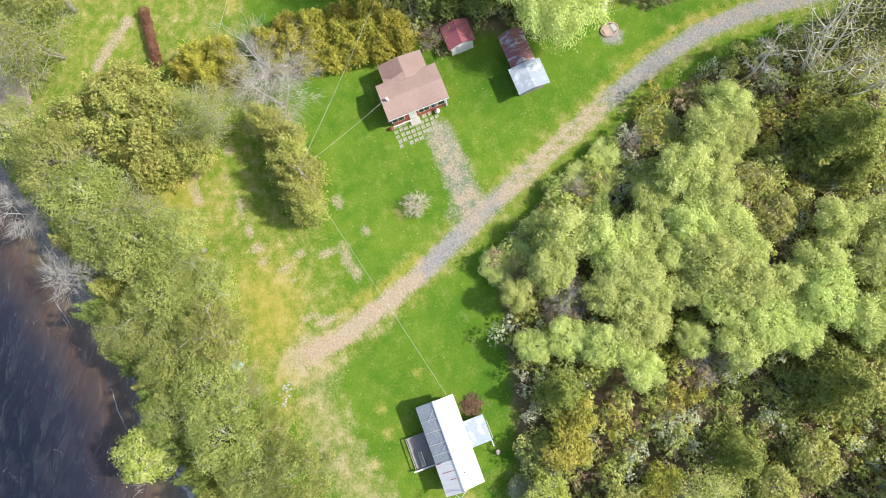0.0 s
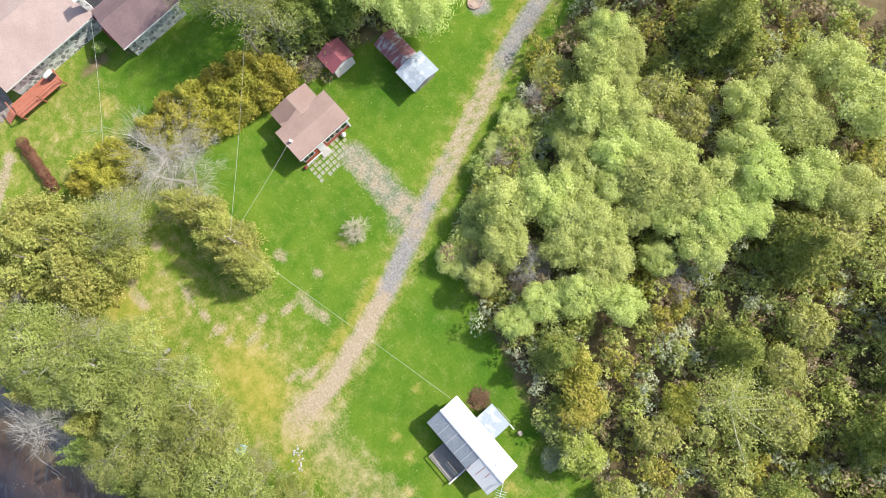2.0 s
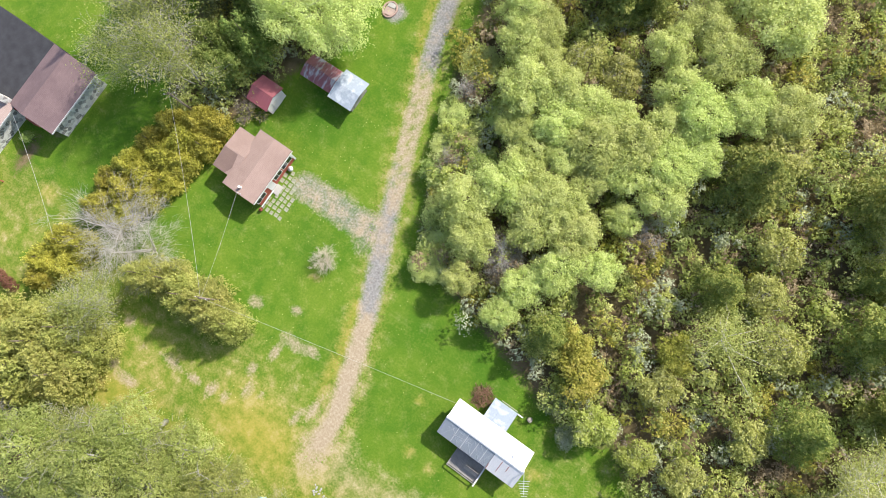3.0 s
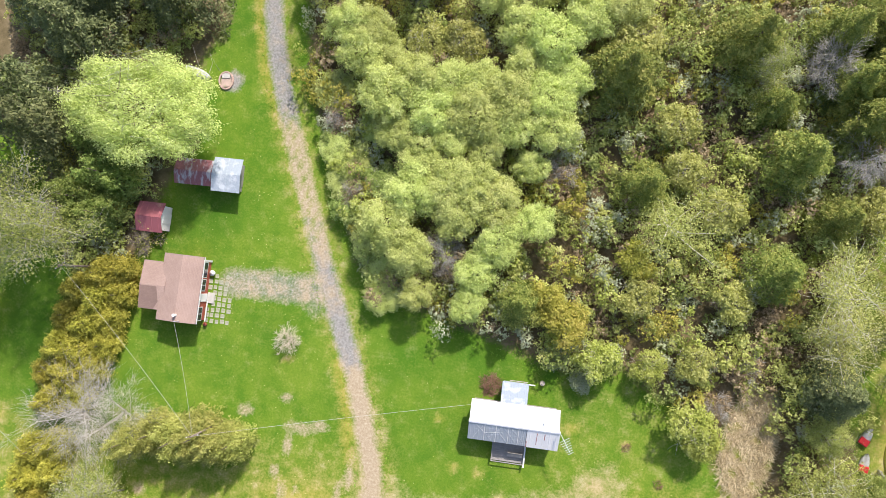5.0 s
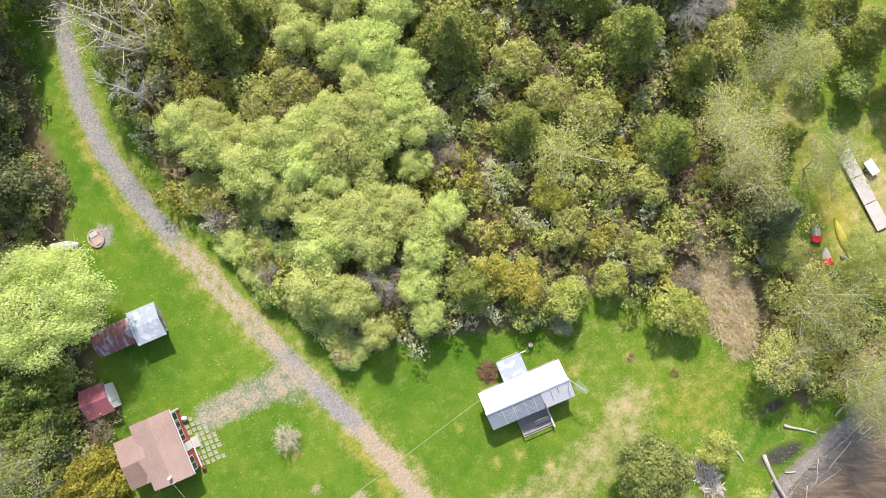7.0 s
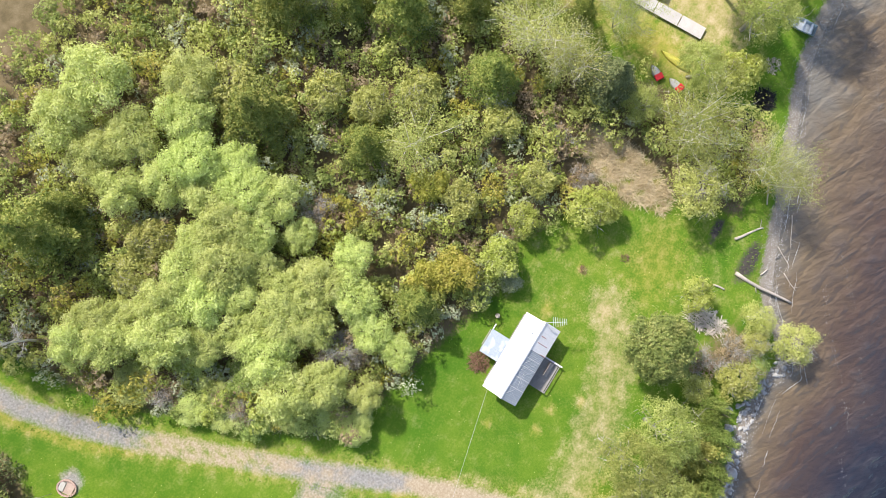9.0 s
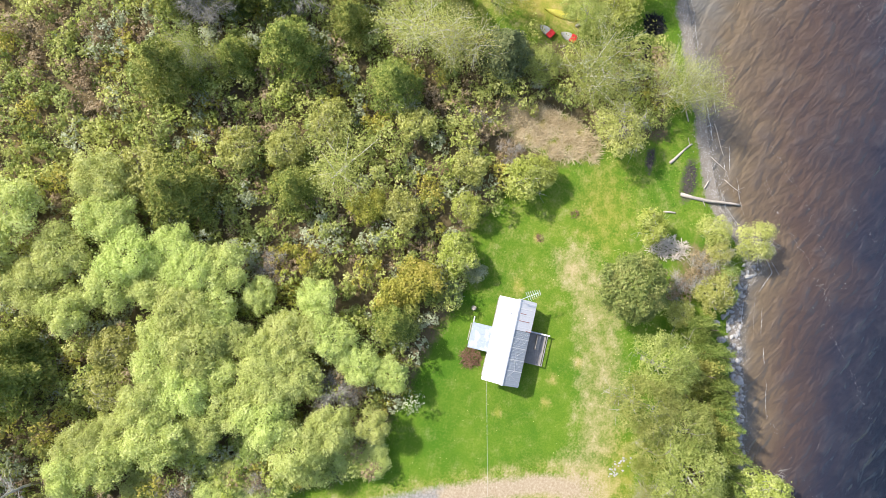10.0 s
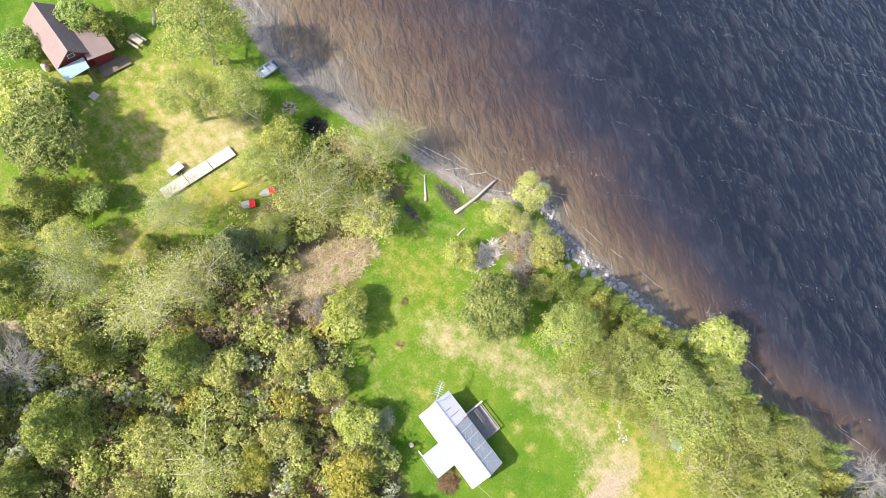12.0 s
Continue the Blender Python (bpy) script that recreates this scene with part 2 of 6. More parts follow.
def ground_material():
    """Lawn, dry grass, gravel, leaf litter, mud and beach, laid out by the masks on the sheet."""
    n = Nodes("ground_cover")
    za = n.node("VertexColor")
    za.layer_name = "cover"
    zb = n.node("VertexColor")
    zb.layer_name = "wet"
    sa, sb = n.node("SeparateColor", Color=za.outputs[0]), n.node("SeparateColor", Color=zb.outputs[0])
    big, mid, fine, tiny = n.noise(0.10, 4.0), n.noise(0.7, 5.0, 0.6), n.noise(4.0, 5.0, 0.65), n.noise(22.0, 4.0, 0.7)
    f = n.calc("ADD", n.calc("MULTIPLY", big, 0.55), n.calc("ADD", n.calc("MULTIPLY", mid, 0.2), n.calc("MULTIPLY", fine, 0.25)))
    lawn = n.ramp(f, (0.34, (0.060, 0.148, 0.013)), (0.47, (0.108, 0.208, 0.018)), (0.58, (0.168, 0.258, 0.026)), (0.72, (0.25, 0.30, 0.05)))
    patch = n.noise(0.32, 5.0, 0.6)
    lawn = n.mix(n.ramp(patch, (0.48, 0.0), (0.74, 0.6)), lawn, (0.19, 0.275, 0.03))
    lawn = n.mix(n.ramp(patch, (0.30, 0.6), (0.46, 0.0)), lawn, (0.055, 0.16, 0.012))
    lawn = n.mix(n.ramp(tiny, (0.28, 0.7), (0.62, 0.0)), lawn, (0.045, 0.12, 0.010))
    lawn = n.mix(n.ramp(n.noise(9.0, 3.0, 0.7), (0.60, 0.0), (0.80, 0.35)), lawn, (0.28, 0.38, 0.07))
    zc = n.node("VertexColor")
    zc.layer_name = "turf"
    sc = n.node("SeparateColor", Color=zc.outputs[0])
    soft = n.calc("ADD", n.calc("MULTIPLY", mid, 0.62), n.calc("ADD", n.calc("MULTIPLY", fine, 0.22), n.calc("MULTIPLY", tiny, 0.16)))
    dry = n.ramp(soft, (0.36, (0.16, 0.235, 0.03)), (0.46, (0.26, 0.28, 0.05)), (0.56, (0.40, 0.34, 0.12)), (0.68, (0.55, 0.46, 0.29)))
    moss = n.ramp(soft, (0.36, (0.20, 0.24, 0.03)), (0.52, (0.33, 0.30, 0.06)), (0.68, (0.46, 0.36, 0.14)))
    pale = n.ramp(soft, (0.36, (0.28, 0.28, 0.08)), (0.52, (0.44, 0.36, 0.19)), (0.68, (0.56, 0.46, 0.31)))
    # deep green that stands in for shade on the lawn
    shaded_lawn = n.ramp(f, (0.36, (0.030, 0.098, 0.008)), (0.50, (0.060, 0.160, 0.012)), (0.64, (0.13, 0.22, 0.022)))
    gravel = n.ramp(n.calc("ADD", n.calc("MULTIPLY", fine, 0.5), n.calc("MULTIPLY", tiny, 0.5)),
                    (0.32, (0.14, 0.13, 0.12)), (0.5, (0.27, 0.26, 0.245)), (0.68, (0.46, 0.445, 0.42)))
    soil = n.ramp(n.calc("ADD", n.calc("MULTIPLY", fine, 0.5), n.calc("MULTIPLY", tiny, 0.5)),
                  (0.32, (0.25, 0.18, 0.11)), (0.5, (0.40, 0.32, 0.22)), (0.68, (0.58, 0.51, 0.39)))
    gravel = n.mix(n.ramp(n.calc("ADD", sb.outputs[2], n.calc("MULTIPLY", n.calc("SUBTRACT", mid, 0.5), 1.2)), (0.3, 0.0), (0.7, 1.0)), gravel, soil)
    litter = n.ramp(n.calc("ADD", n.calc("MULTIPLY", mid, 0.5), n.calc("MULTIPLY", tiny, 0.5)),
                    (0.32, (0.07, 0.055, 0.03)), (0.5, (0.16, 0.125, 0.065)), (0.68, (0.29, 0.225, 0.14)))
    mud = n.ramp(fine, (0.3, (0.035, 0.03, 0.028)), (0.7, (0.11, 0.10, 0.085)))
    beach = n.ramp(n.calc("ADD", n.calc("MULTIPLY", mid, 0.5), n.calc("MULTIPLY", tiny, 0.5)),
                   (0.3, (0.15, 0.125, 0.10)), (0.7, (0.36, 0.32, 0.27)))
    ragged = n.calc("MULTIPLY", n.calc("SUBTRACT", n.calc("ADD", n.calc("MULTIPLY", mid, 0.5), n.calc("MULTIPLY", fine, 0.5)), 0.5), 1.7)

    def lay(under, over, mask, soft=0.3):
        m = n.ramp(n.calc("ADD", mask, n.calc("MULTIPLY", ragged, n.ramp(mask, (0.0, 0.0), (0.25, 1.0)))), (0.5 - soft, 0.0), (0.5 + soft, 1.0))
        return n.mix(m, under, over)

    col = lay(lawn, shaded_lawn, sc.outputs[2], 0.45)
    col = lay(col, dry, sa.outputs[1], 0.40)
    col = lay(col, moss, sc.outputs[0], 0.42)
    col = lay(col, pale, sc.outputs[1], 0.40)
    col = lay(col, litter, sa.outputs[2], 0.25)
    col = lay(col, gravel, sa.outputs[0], 0.28)
    col = lay(col, mud, sb.outputs[0], 0.2)
    col = lay(col, beach, sb.outputs[1], 0.15)
    n.bump(n.calc("ADD", fine, tiny), 0.5, 0.05)
    return n.done(col, 0.95, spec=0.1)


M["ground_cover"] = ground_material()


def water_material():
    n = Nodes("lake_water")
    vc = n.node("VertexColor")
    vc.layer_name = "depth"
    d = n.node("SeparateColor", Color=vc.outputs[0]).outputs[0]
    streak = n.noise(0.16, 4.0, 0.6, stretch=(1.0, 0.45, 1))
    dd = n.calc("ADD", d, n.calc("MULTIPLY", n.calc("SUBTRACT", streak, 0.5), 0.30))
    col = n.ramp(dd, (0.0, (0.17, 0.155, 0.13)), (0.10, (0.155, 0.115, 0.072)), (0.30, (0.080, 0.054, 0.042)), (0.60, (0.024, 0.024, 0.036)), (1.0, (0.010, 0.013, 0.022)))
    # wind waves: long crests that roll in to the shore, with ripples on their backs
    crest = n.node("Mapping", Vector=n.tc.outputs["Object"], Rotation=(0, 0, -0.46), Scale=(2.1, 1.0, 1.0))
    crest.vector_type = "TEXTURE"
    w1 = n.node("TexNoise", Vector=crest.outputs[0], Scale=0.66, Detail=2.5, Roughness=0.5, Distortion=0.4).outputs["Fac"]
    ripple = n.node("Mapping", Vector=n.tc.outputs["Object"], Rotation=(0, 0, -0.62), Scale=(1.8, 1.0, 1.0))
    ripple.vector_type = "TEXTURE"
    w2 = n.node("TexNoise", Vector=ripple.outputs[0], Scale=1.7, Detail=3.0, Roughness=0.55).outputs["Fac"]
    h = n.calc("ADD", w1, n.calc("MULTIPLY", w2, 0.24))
    # highlight on the crests, mixed into the base colour by wave height
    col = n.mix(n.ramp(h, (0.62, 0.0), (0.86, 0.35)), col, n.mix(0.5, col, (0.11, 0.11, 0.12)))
    n.bump(h, 1.0, 0.62)
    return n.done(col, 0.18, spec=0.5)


M["lake_water"] = water_material()
M["foam"] = plain("foam", (0.75, 0.75, 0.74), 0.6, vary=0.1)

# ---- mesh helpers ----


def mesh_from(name, verts, faces, mat, smooth=False):
    """A mesh from numpy corners and equal-sided faces."""
    verts, faces = np.asarray(verts, np.float32), np.asarray(faces, np.int32)
    me = bpy.data.meshes.new(name)
    k = faces.shape[1]
    me.vertices.add(len(verts))
    me.vertices.foreach_set("co", verts.ravel())
    me.loops.add(faces.size)
    me.loops.foreach_set("vertex_index", faces.ravel())
    me.polygons.add(len(faces))
    me.polygons.foreach_set("loop_start", np.arange(0, faces.size, k, dtype=np.int32))
    me.update(calc_edges=True)
    me.materials.append(mat)
    if smooth:
        me.polygons.foreach_set("use_smooth", np.ones(len(faces), bool))
    return me


def part_mesh(name, me, parent=None, label=""):
    ob = new(name, me)
    ob.parent = parent
    return tagged(ob, label)


def part(name, bm, mat, parent=None, label="", smooth=False):
    """Links a bmesh as one mesh object under a thing or a part."""
    me = bpy.data.meshes.new(name)
    bm.normal_update()
    bm.to_mesh(me)
    bm.free()
    me.materials.append(mat)
    for p in me.polygons:
        p.use_smooth = smooth
    return part_mesh(name, me, parent, label)


def thing(name, x, y, z=0.0, rz=0.0, label="", category="", group=""):
    ob = new(name)
    ob.matrix_basis = pose(x, y, z, 0, 0, rz)
    ob.empty_display_size = 0.3
    return tagged(ob, label, category, group)


def settle(ob, cx, cy, x, y, sx=1.0, sy=1.0, rz=0.0):
    """Gives a thing that was drawn round (cx, cy) its base at (x, y), with its length and width."""
    m = Matrix.Diagonal((sx, sy, 1, 1)) @ Matrix.Translation((-cx, -cy, 0))
    for c in ob.children_recursive:
        if c.data.users == 1:
            c.data.transform(m)
    ob.matrix_basis = pose(x, y, 0, 0, 0, rz)


def add_box(bm, x0, x1, y0, y1, z0, z1, m=None, bevel=0.0):
    got = bmesh.ops.create_cube(bm, size=1.0)["verts"]
    mm = Matrix.Translation(((x0 + x1) / 2, (y0 + y1) / 2, (z0 + z1) / 2)) @ Matrix.Diagonal((x1 - x0, y1 - y0, z1 - z0, 1))
    bmesh.ops.transform(bm, matrix=(m @ mm) if m else mm, verts=got)
    if bevel:
        edges = list({e for v in got for e in v.link_edges})
        bmesh.ops.bevel(bm, geom=edges, offset=bevel, segments=1, affect="EDGES")
    return bm


def box(x0, x1, y0, y1, z0, z1, m=None, bevel=0.0):
    return add_box(bmesh.new(), x0, x1, y0, y1, z0, z1, m, bevel)


def slab(bm, corners, thick, down=True):
    """A flat sheet with thickness from its upper corners."""
    c = [Vector(p) for p in corners]
    nrm = (c[1] - c[0]).cross(c[2] - c[0]).normalized()
    if nrm.z < 0:
        c.reverse()
        nrm = -nrm
    top = [bm.verts.new(p) for p in c]
    low = [bm.verts.new(p - nrm * thick) for p in c]
    bm.faces.new(top)
    bm.faces.new(low[::-1])
    for i in range(len(c)):
        j = (i + 1) % len(c)
        bm.faces.new((top[j], top[i], low[i], low[j]))
    return bm


def tube(bm, points, radii, sides=5):
    """A tapered limb through points."""
    rings = []
    pts = [Vector(p) for p in points]
    for i, p in enumerate(pts):
        d = (pts[min(i + 1, len(pts) - 1)] - pts[max(i - 1, 0)]).normalized()
        a = d.orthogonal().normalized()
        b = d.cross(a)
        rings.append([bm.verts.new(p + (a * math.cos(k * math.tau / sides) + b * math.sin(k * math.tau / sides)) * radii[i]) for k in range(sides)])
    for r0, r1 in zip(rings, rings[1:]):
        for k in range(sides):
            bm.faces.new((r0[k], r0[(k + 1) % sides], r1[(k + 1) % sides], r1[k]))
    bm.faces.new(rings[0][::-1])
    bm.faces.new(rings[-1])
    return bm


def roof_uv(ob):
    """Lays the shingle courses along the slopes, in metres."""
    me = ob.data
    uv = me.uv_layers.new(name="UVMap")
    for p in me.polygons:
        nrm = p.normal
        across = Vector((0, 0, 1)).cross(nrm)
        across = across.normalized() if across.length > 1e-3 else Vector((1, 0, 0))
        up = nrm.cross(across)
        for li in p.loop_indices:
            co = me.vertices[me.loops[li].vertex_index].co
            uv.data[li].uv = (co.dot(across), co.dot(up))
    return ob


# ---- lie of the land ----
SHORE_X = (-400.0, -120.0, -65.6, -48.1, -41.4, -33.8, -26.3, -20.0, -15.9, -10.7, -4.9, 0.3, 5.0, 8.8, 11.9, 15.0, 17.1, 21.2, 25.8, 32.2, 38.6, 46.0, 53.3, 61.7, 82.3, 120.0, 400.0)
SHORE_Y = (-64.0, -56.0, -47.2, -42.5, -39.5, -37.5, -34.8, -32.5, -32.3, -31.4, -29.7, -28.8, -27.5, -26.8, -26.5, -27.8, -26.3, -21.9, -19.9, -17.7, -15.2, -12.4, -11.3, -11.7, -10.1, -6.0, 38.0)
ROAD = ((-24, 120), (-29.5, 72), (-32.2, 58), (-33.3, 49.8), (-33.1, 43.5), (-31.8, 38.0), (-29.9, 32.0), (-26.9, 24.0), (-23.9, 16.2), (-20.9, 9.0), (-18.2, 2.8), (-16.1, -3.4), (-14.6, -8.2), (-14.6, -11.4))
SPUR = ((-22.6, 11.8), (-26, 11.2), (-29, 11.3), (-33.3, 11.1))
WORN = ((10.2, -6.2), (8.4, -8.0), (5.3, -9.4), (1.3, -11.0), (-3.0, -12.0), (-6.6, -12.4), (-9.1, -12.8))
FIELD_TRACK = ((37.7, 30.9), (39.0, 37.8), (39.3, 45.7), (37.4, 61.5), (34.9, 109.6))
REEDS = ((22.6, -5.8), (24.9, -6.0), (27.1, -1.8), (27.5, 6.4), (24.4, 7.2), (22.4, 2.9), (21.8, -1.4))
FURROW = ((-63.4, -21.0), (-58.8, -26.5))
WATER_Z = -0.75


def inland(x, y):
    return (y - np.interp(x, SHORE_X, SHORE_Y)) * 0.92


def seg_dist(x, y, line):
    best = np.full(np.shape(x), 1e9)
    for (ax, ay), (bx, by) in zip(line, line[1:]):
        dx, dy = bx - ax, by - ay
        k = np.clip(((x - ax) * dx + (y - ay) * dy) / (dx * dx + dy * dy), 0, 1)
        best = np.minimum(best, np.hypot(x - ax - k * dx, y - ay - k * dy))
    return best


def inside(x, y, poly):
    hit = np.zeros(np.shape(x), bool)
    for (ax, ay), (bx, by) in zip(poly, poly[1:] + poly[:1]):
        cross = (ay > y) != (by > y)
        hit ^= cross & (x < (bx - ax) * (y - ay) / (by - ay + 1e-9) + ax)
    return hit


def edge_soft(x, y, poly, width):
    """1 well inside the outline, 0 well outside, in a soft band between."""
    d = seg_dist(x, y, poly + poly[:1])
    return np.clip(0.5 + np.where(inside(x, y, poly), d, -d) / width, 0, 1)


WOODS = ((-29.0, 112.7), (-29.0, 47.9), (-27.6, 35.3), (-22.8, 23.7), (-19.7, 16.0), (-17.3, 12.1), (-10.6, 10.3), (-5.2, 8.9), (2.2, 6.6), (6.9, 6.1), (11.4, 6.9), (17.5, 3.1), (21.1, -1.9), (24.2, -5.4), (27.4, -13.8), (38.7, -12.0), (34.4, 5.8), (33.9, 13.9), (36.0, 22.0), (36.5, 31.9), (37.2, 45.7), (33.9, 61.6), (28.9, 109.8))
NORTH_WOODS = ((-38.4, 113.2), (-38.4, 40.7), (-41.0, 36.5), (-40.0, 27.0), (-43.5, 20.7), (-45.7, 12.2), (-51.5, 8.9), (-57.5, 14.2), (-58.9, 31.6), (-123.5, 43.6), (-124.5, 116.9))


def height(x, y):
    d = inland(x, y)
    z = np.interp(d, (-60, -8, 0, 1.2, 3.0, 9.0), (-5, -2.2, WATER_Z + 0.02, -0.55, -0.12, 0.0))
    bumps = 0.05 * np.sin(x * 0.31 + 1.3) * np.cos(y * 0.27) * np.clip(d / 6, 0, 1)
    return z + bumps


def blob(x, y, cx, cy, rx, ry):
    return np.clip(1.25 - np.hypot((x - cx) / rx, (y - cy) / ry), 0, 1)


def build_ground():
    fine_x, fine_y = np.arange(-82, 84, 0.6), np.arange(-46, 66, 0.6)
    gx = np.concatenate((-82 - np.geomspace(3, 1500, 14)[::-1], fine_x, fine_x[-1] + np.geomspace(3, 1500, 14)))
    gy = np.concatenate((-46 - np.geomspace(3, 1500, 14)[::-1], fine_y, fine_y[-1] + np.geomspace(3, 1500, 14)))
    X, Y = np.meshgrid(gx, gy)
    Z = height(X, Y)
    nx, ny = len(gx), len(gy)
    idx = np.arange(nx * ny).reshape(ny, nx)
    faces = np.stack((idx[:-1, :-1], idx[:-1, 1:], idx[1:, 1:], idx[1:, :-1]), -1).reshape(-1, 4)
    me = mesh_from("ground", np.stack((X, Y, Z), -1).reshape(-1, 3), faces, M["ground_cover"], True)
    x, y = X.ravel(), Y.ravel()
    d = inland(x, y)
    road, spur, worn = seg_dist(x, y, ROAD), seg_dist(x, y, SPUR), seg_dist(x, y, WORN)
    # gravel: the track, the spur to the house, the field track, a furrow
    gravel = np.maximum(np.clip(1.32 - road / 1.3, 0, 1), np.clip(1.12 - spur / 2.3, 0, 0.66))
    gravel = gravel * (1 - 0.62 * np.exp(-((road / 0.42) ** 2)) * np.interp(y, (14, 18, 30, 34), (0, 1, 1, 0.25)))
    gravel = np.maximum(gravel, 0.66 * blob(x, y, -23.4, 11.2, 2.6, 3.4))
    gravel = np.maximum(gravel, np.clip(1.1 - seg_dist(x, y, FIELD_TRACK) / 2.2, 0, 0.8))
    gravel = np.maximum(gravel, np.clip(1.1 - seg_dist(x, y, FURROW) / 1.1, 0, 0.8))
    gravel = np.maximum(gravel, blob(x, y, -36.8, 34.5, 1.5, 1.5))
    # where the track turns from grey stone to bare tan soil
    tan = np.interp(y, (-3, 2, 4, 13, 15, 19, 21, 29, 32, 60), (1, 0.85, 0.3, 0.3, 0.55, 0.6, 0.85, 0.8, 0.28, 0.3))
    tan = np.maximum(tan, np.clip(1.6 - spur / 2, 0, 0.5))
    tan = np.maximum(tan, np.clip((x - 20) / 5, 0, 1))
    tan = np.where((x < -19.5) & (y < 1) & (road > 3), 0.85, tan)
    # bare earthy scars in the lawn towards the lake
    scars = ((-29.8, -2.9, 0.9, 0.7), (-41.2, -13.5, 0.9, 0.8), (-40.0, -18.4, 0.8, 1.0), (-37.4, -18.8, 1.8, 0.8), (-28.3, -13.9, 0.6, 1.3), (-26.5, -13.5, 0.5, 0.9),
             (-24.8, -11.5, 0.6, 1.3), (-25.8, -9.3, 0.7, 0.9), (-30.7, -14.1, 1.2, 0.5), (-23.1, -10.9, 0.6, 0.5), (-23.4, -4.2, 1.9, 0.8), (-24.7, -6.3, 0.6, 1.4),
             (-21.4, -3.7, 1.4, 0.7), (-25.6, -1.0, 0.7, 0.6), (-30.1, -3.2, 1.0, 0.6), (-34.1, -14.2, 1.9, 0.6), (-17.3, -8.6, 0.6, 1.8), (-18.4, -10.6, 0.6, 1.2))
    for cx, cy, rx, ry in scars:
        gravel = np.maximum(gravel, 0.66 * blob(x, y, cx, cy, rx * 1.25, ry * 1.25))
    # the trodden end of the track under the lakeside trees
    gravel = np.maximum(gravel, 0.64 * blob(x, y, -14.4, -12.0, 2.6, 3.6))
    litter = np.maximum(edge_soft(x, y, list(WOODS), 2.5), edge_soft(x, y, list(NORTH_WOODS), 3.0))
    litter = np.maximum(litter, 0.75 * blob(x, y, -65.5, -5.3, 1.5, 3.6))
    litter = np.maximum(litter, 0.7 * blob(x, y, -64.5, -0.8, 1.8, 0.9))
    litter = np.maximum(litter, 0.9 * blob(x, y, 31.6, -9.3, 5.5, 3.8))
    litter = np.maximum(litter, 0.75 * blob(x, y, 13.5, -20.6, 3.8, 3.6))
    litter = np.maximum(litter, 0.8 * blob(x, y, -49.5, 2.0, 3.4, 11.0))
    litter = np.maximum(litter, 0.75 * np.clip(1.2 - np.abs(d - 5.0) / 4.5, 0, 1) * np.clip((6 - x) / 4, 0, 1))
    # dry, straw-coloured grass
    dry = 0.50 * np.clip(1.75 - road / 1.9, 0, 1)
    dry = np.maximum(dry, 0.46 * np.clip((-y - 2) / 8, 0, 1) * (x < -12))
    dry = np.maximum(dry, 0.80 * blob(x, y, -23, -12.0, 9, 4.6))
    dry = np.maximum(dry, 0.70 * blob(x, y, -36, -16.5, 9, 4.5))
    dry = np.maximum(dry, 0.95 * blob(x, y, 50, 4.5, 15, 11))
    dry = np.maximum(dry, 0.72 * blob(x, y, 47, 32, 14, 13))
    dry = np.maximum(dry, 0.90 * blob(x, y, 39.2, 2.6, 3.6, 6))
    dry = np.maximum(dry, 0.80 * blob(x, y, 39, 17, 5, 13))
    reeds = edge_soft(x, y, list(REEDS), 1.5)
    litter = litter * (1 - reeds)
    dry = np.maximum(dry, reeds)
    dry = np.maximum(dry, 0.6 * blob(x, y, -61.9, -14.8, 4, 4))
    dry = np.maximum(dry, np.where((x > 4) & (x < 30), 0.20, 0.12))
    dry = np.maximum(dry, 0.7 * blob(x, y, 63.6, 8.3, 6, 7))
    for cx, cy, r in ((6.4, -0.1, 0.9), (-5.9, -6.0, 0.6), (-8.1, -0.9, 0.6), (-0.6, -8.8, 0.6), (12.2, -1.1, 0.6), (-3.2, -6.2, 0.5), (-60.0, -7.5, 1.6), (-26.0, 3.2, 0.5)):
        dry = np.maximum(dry, 1.0 * blob(x, y, cx, cy, r * 1.3, r))
    # pale trodden sand, and mossy ochre turf
    sand = np.clip(0.68 - worn / 6.0, 0, 0.49)
    sand = np.maximum(sand, 0.85 * blob(x, y, 9.6, -6.0, 2.2, 1.9))
    sand = np.maximum(sand, 0.8 * blob(x, y, -13.4, -12.2, 3.6, 4.4))
    sand = np.maximum(sand, 0.7 * blob(x, y, -15.6, -7.5, 2.2, 7.0))
    sand = np.maximum(sand, 0.7 * blob(x, y, 46.5, 2.0, 6, 7))
    ochre = 0.85 * blob(x, y, -20.5, -14.6, 8.0, 4.0)
    ochre = np.maximum(ochre, 0.8 * blob(x, y, -36, -21.0, 8, 3.2))
    ochre = np.maximum(ochre, 0.75 * np.clip(1.2 - seg_dist(x, y, ((-20.0, 3.5), (-18.6, -0.6), (-18.0, -4.3), (-17.0, -7.4))) / 1.0, 0, 1))
    ochre = np.maximum(ochre, 0.6 * np.clip(1.2 - seg_dist(x, y, ((-34.8, 47), (-34.6, 42), (-33.2, 36), (-31.0, 31))) / 0.8, 0, 1))
    ochre = np.maximum(ochre, 0.8 * blob(x, y, 39.5, 5.5, 2.6, 4.2))
    ochre = np.maximum(ochre, 0.7 * blob(x, y, 47.8, 17.5, 3.2, 4.0))
    ochre = np.maximum(ochre, 0.45 * blob(x, y, -11, -15.5, 6, 3.0))
    ochre = np.maximum(ochre, 0.42 * blob(x, y, 17.5, -8.0, 6.5, 4.0))
    # shaded zones of the lawn, mostly beside trees, painted as deep green
    lawn_shade = 0.9 * blob(x, y, -9, 5.5, 9, 4.5)
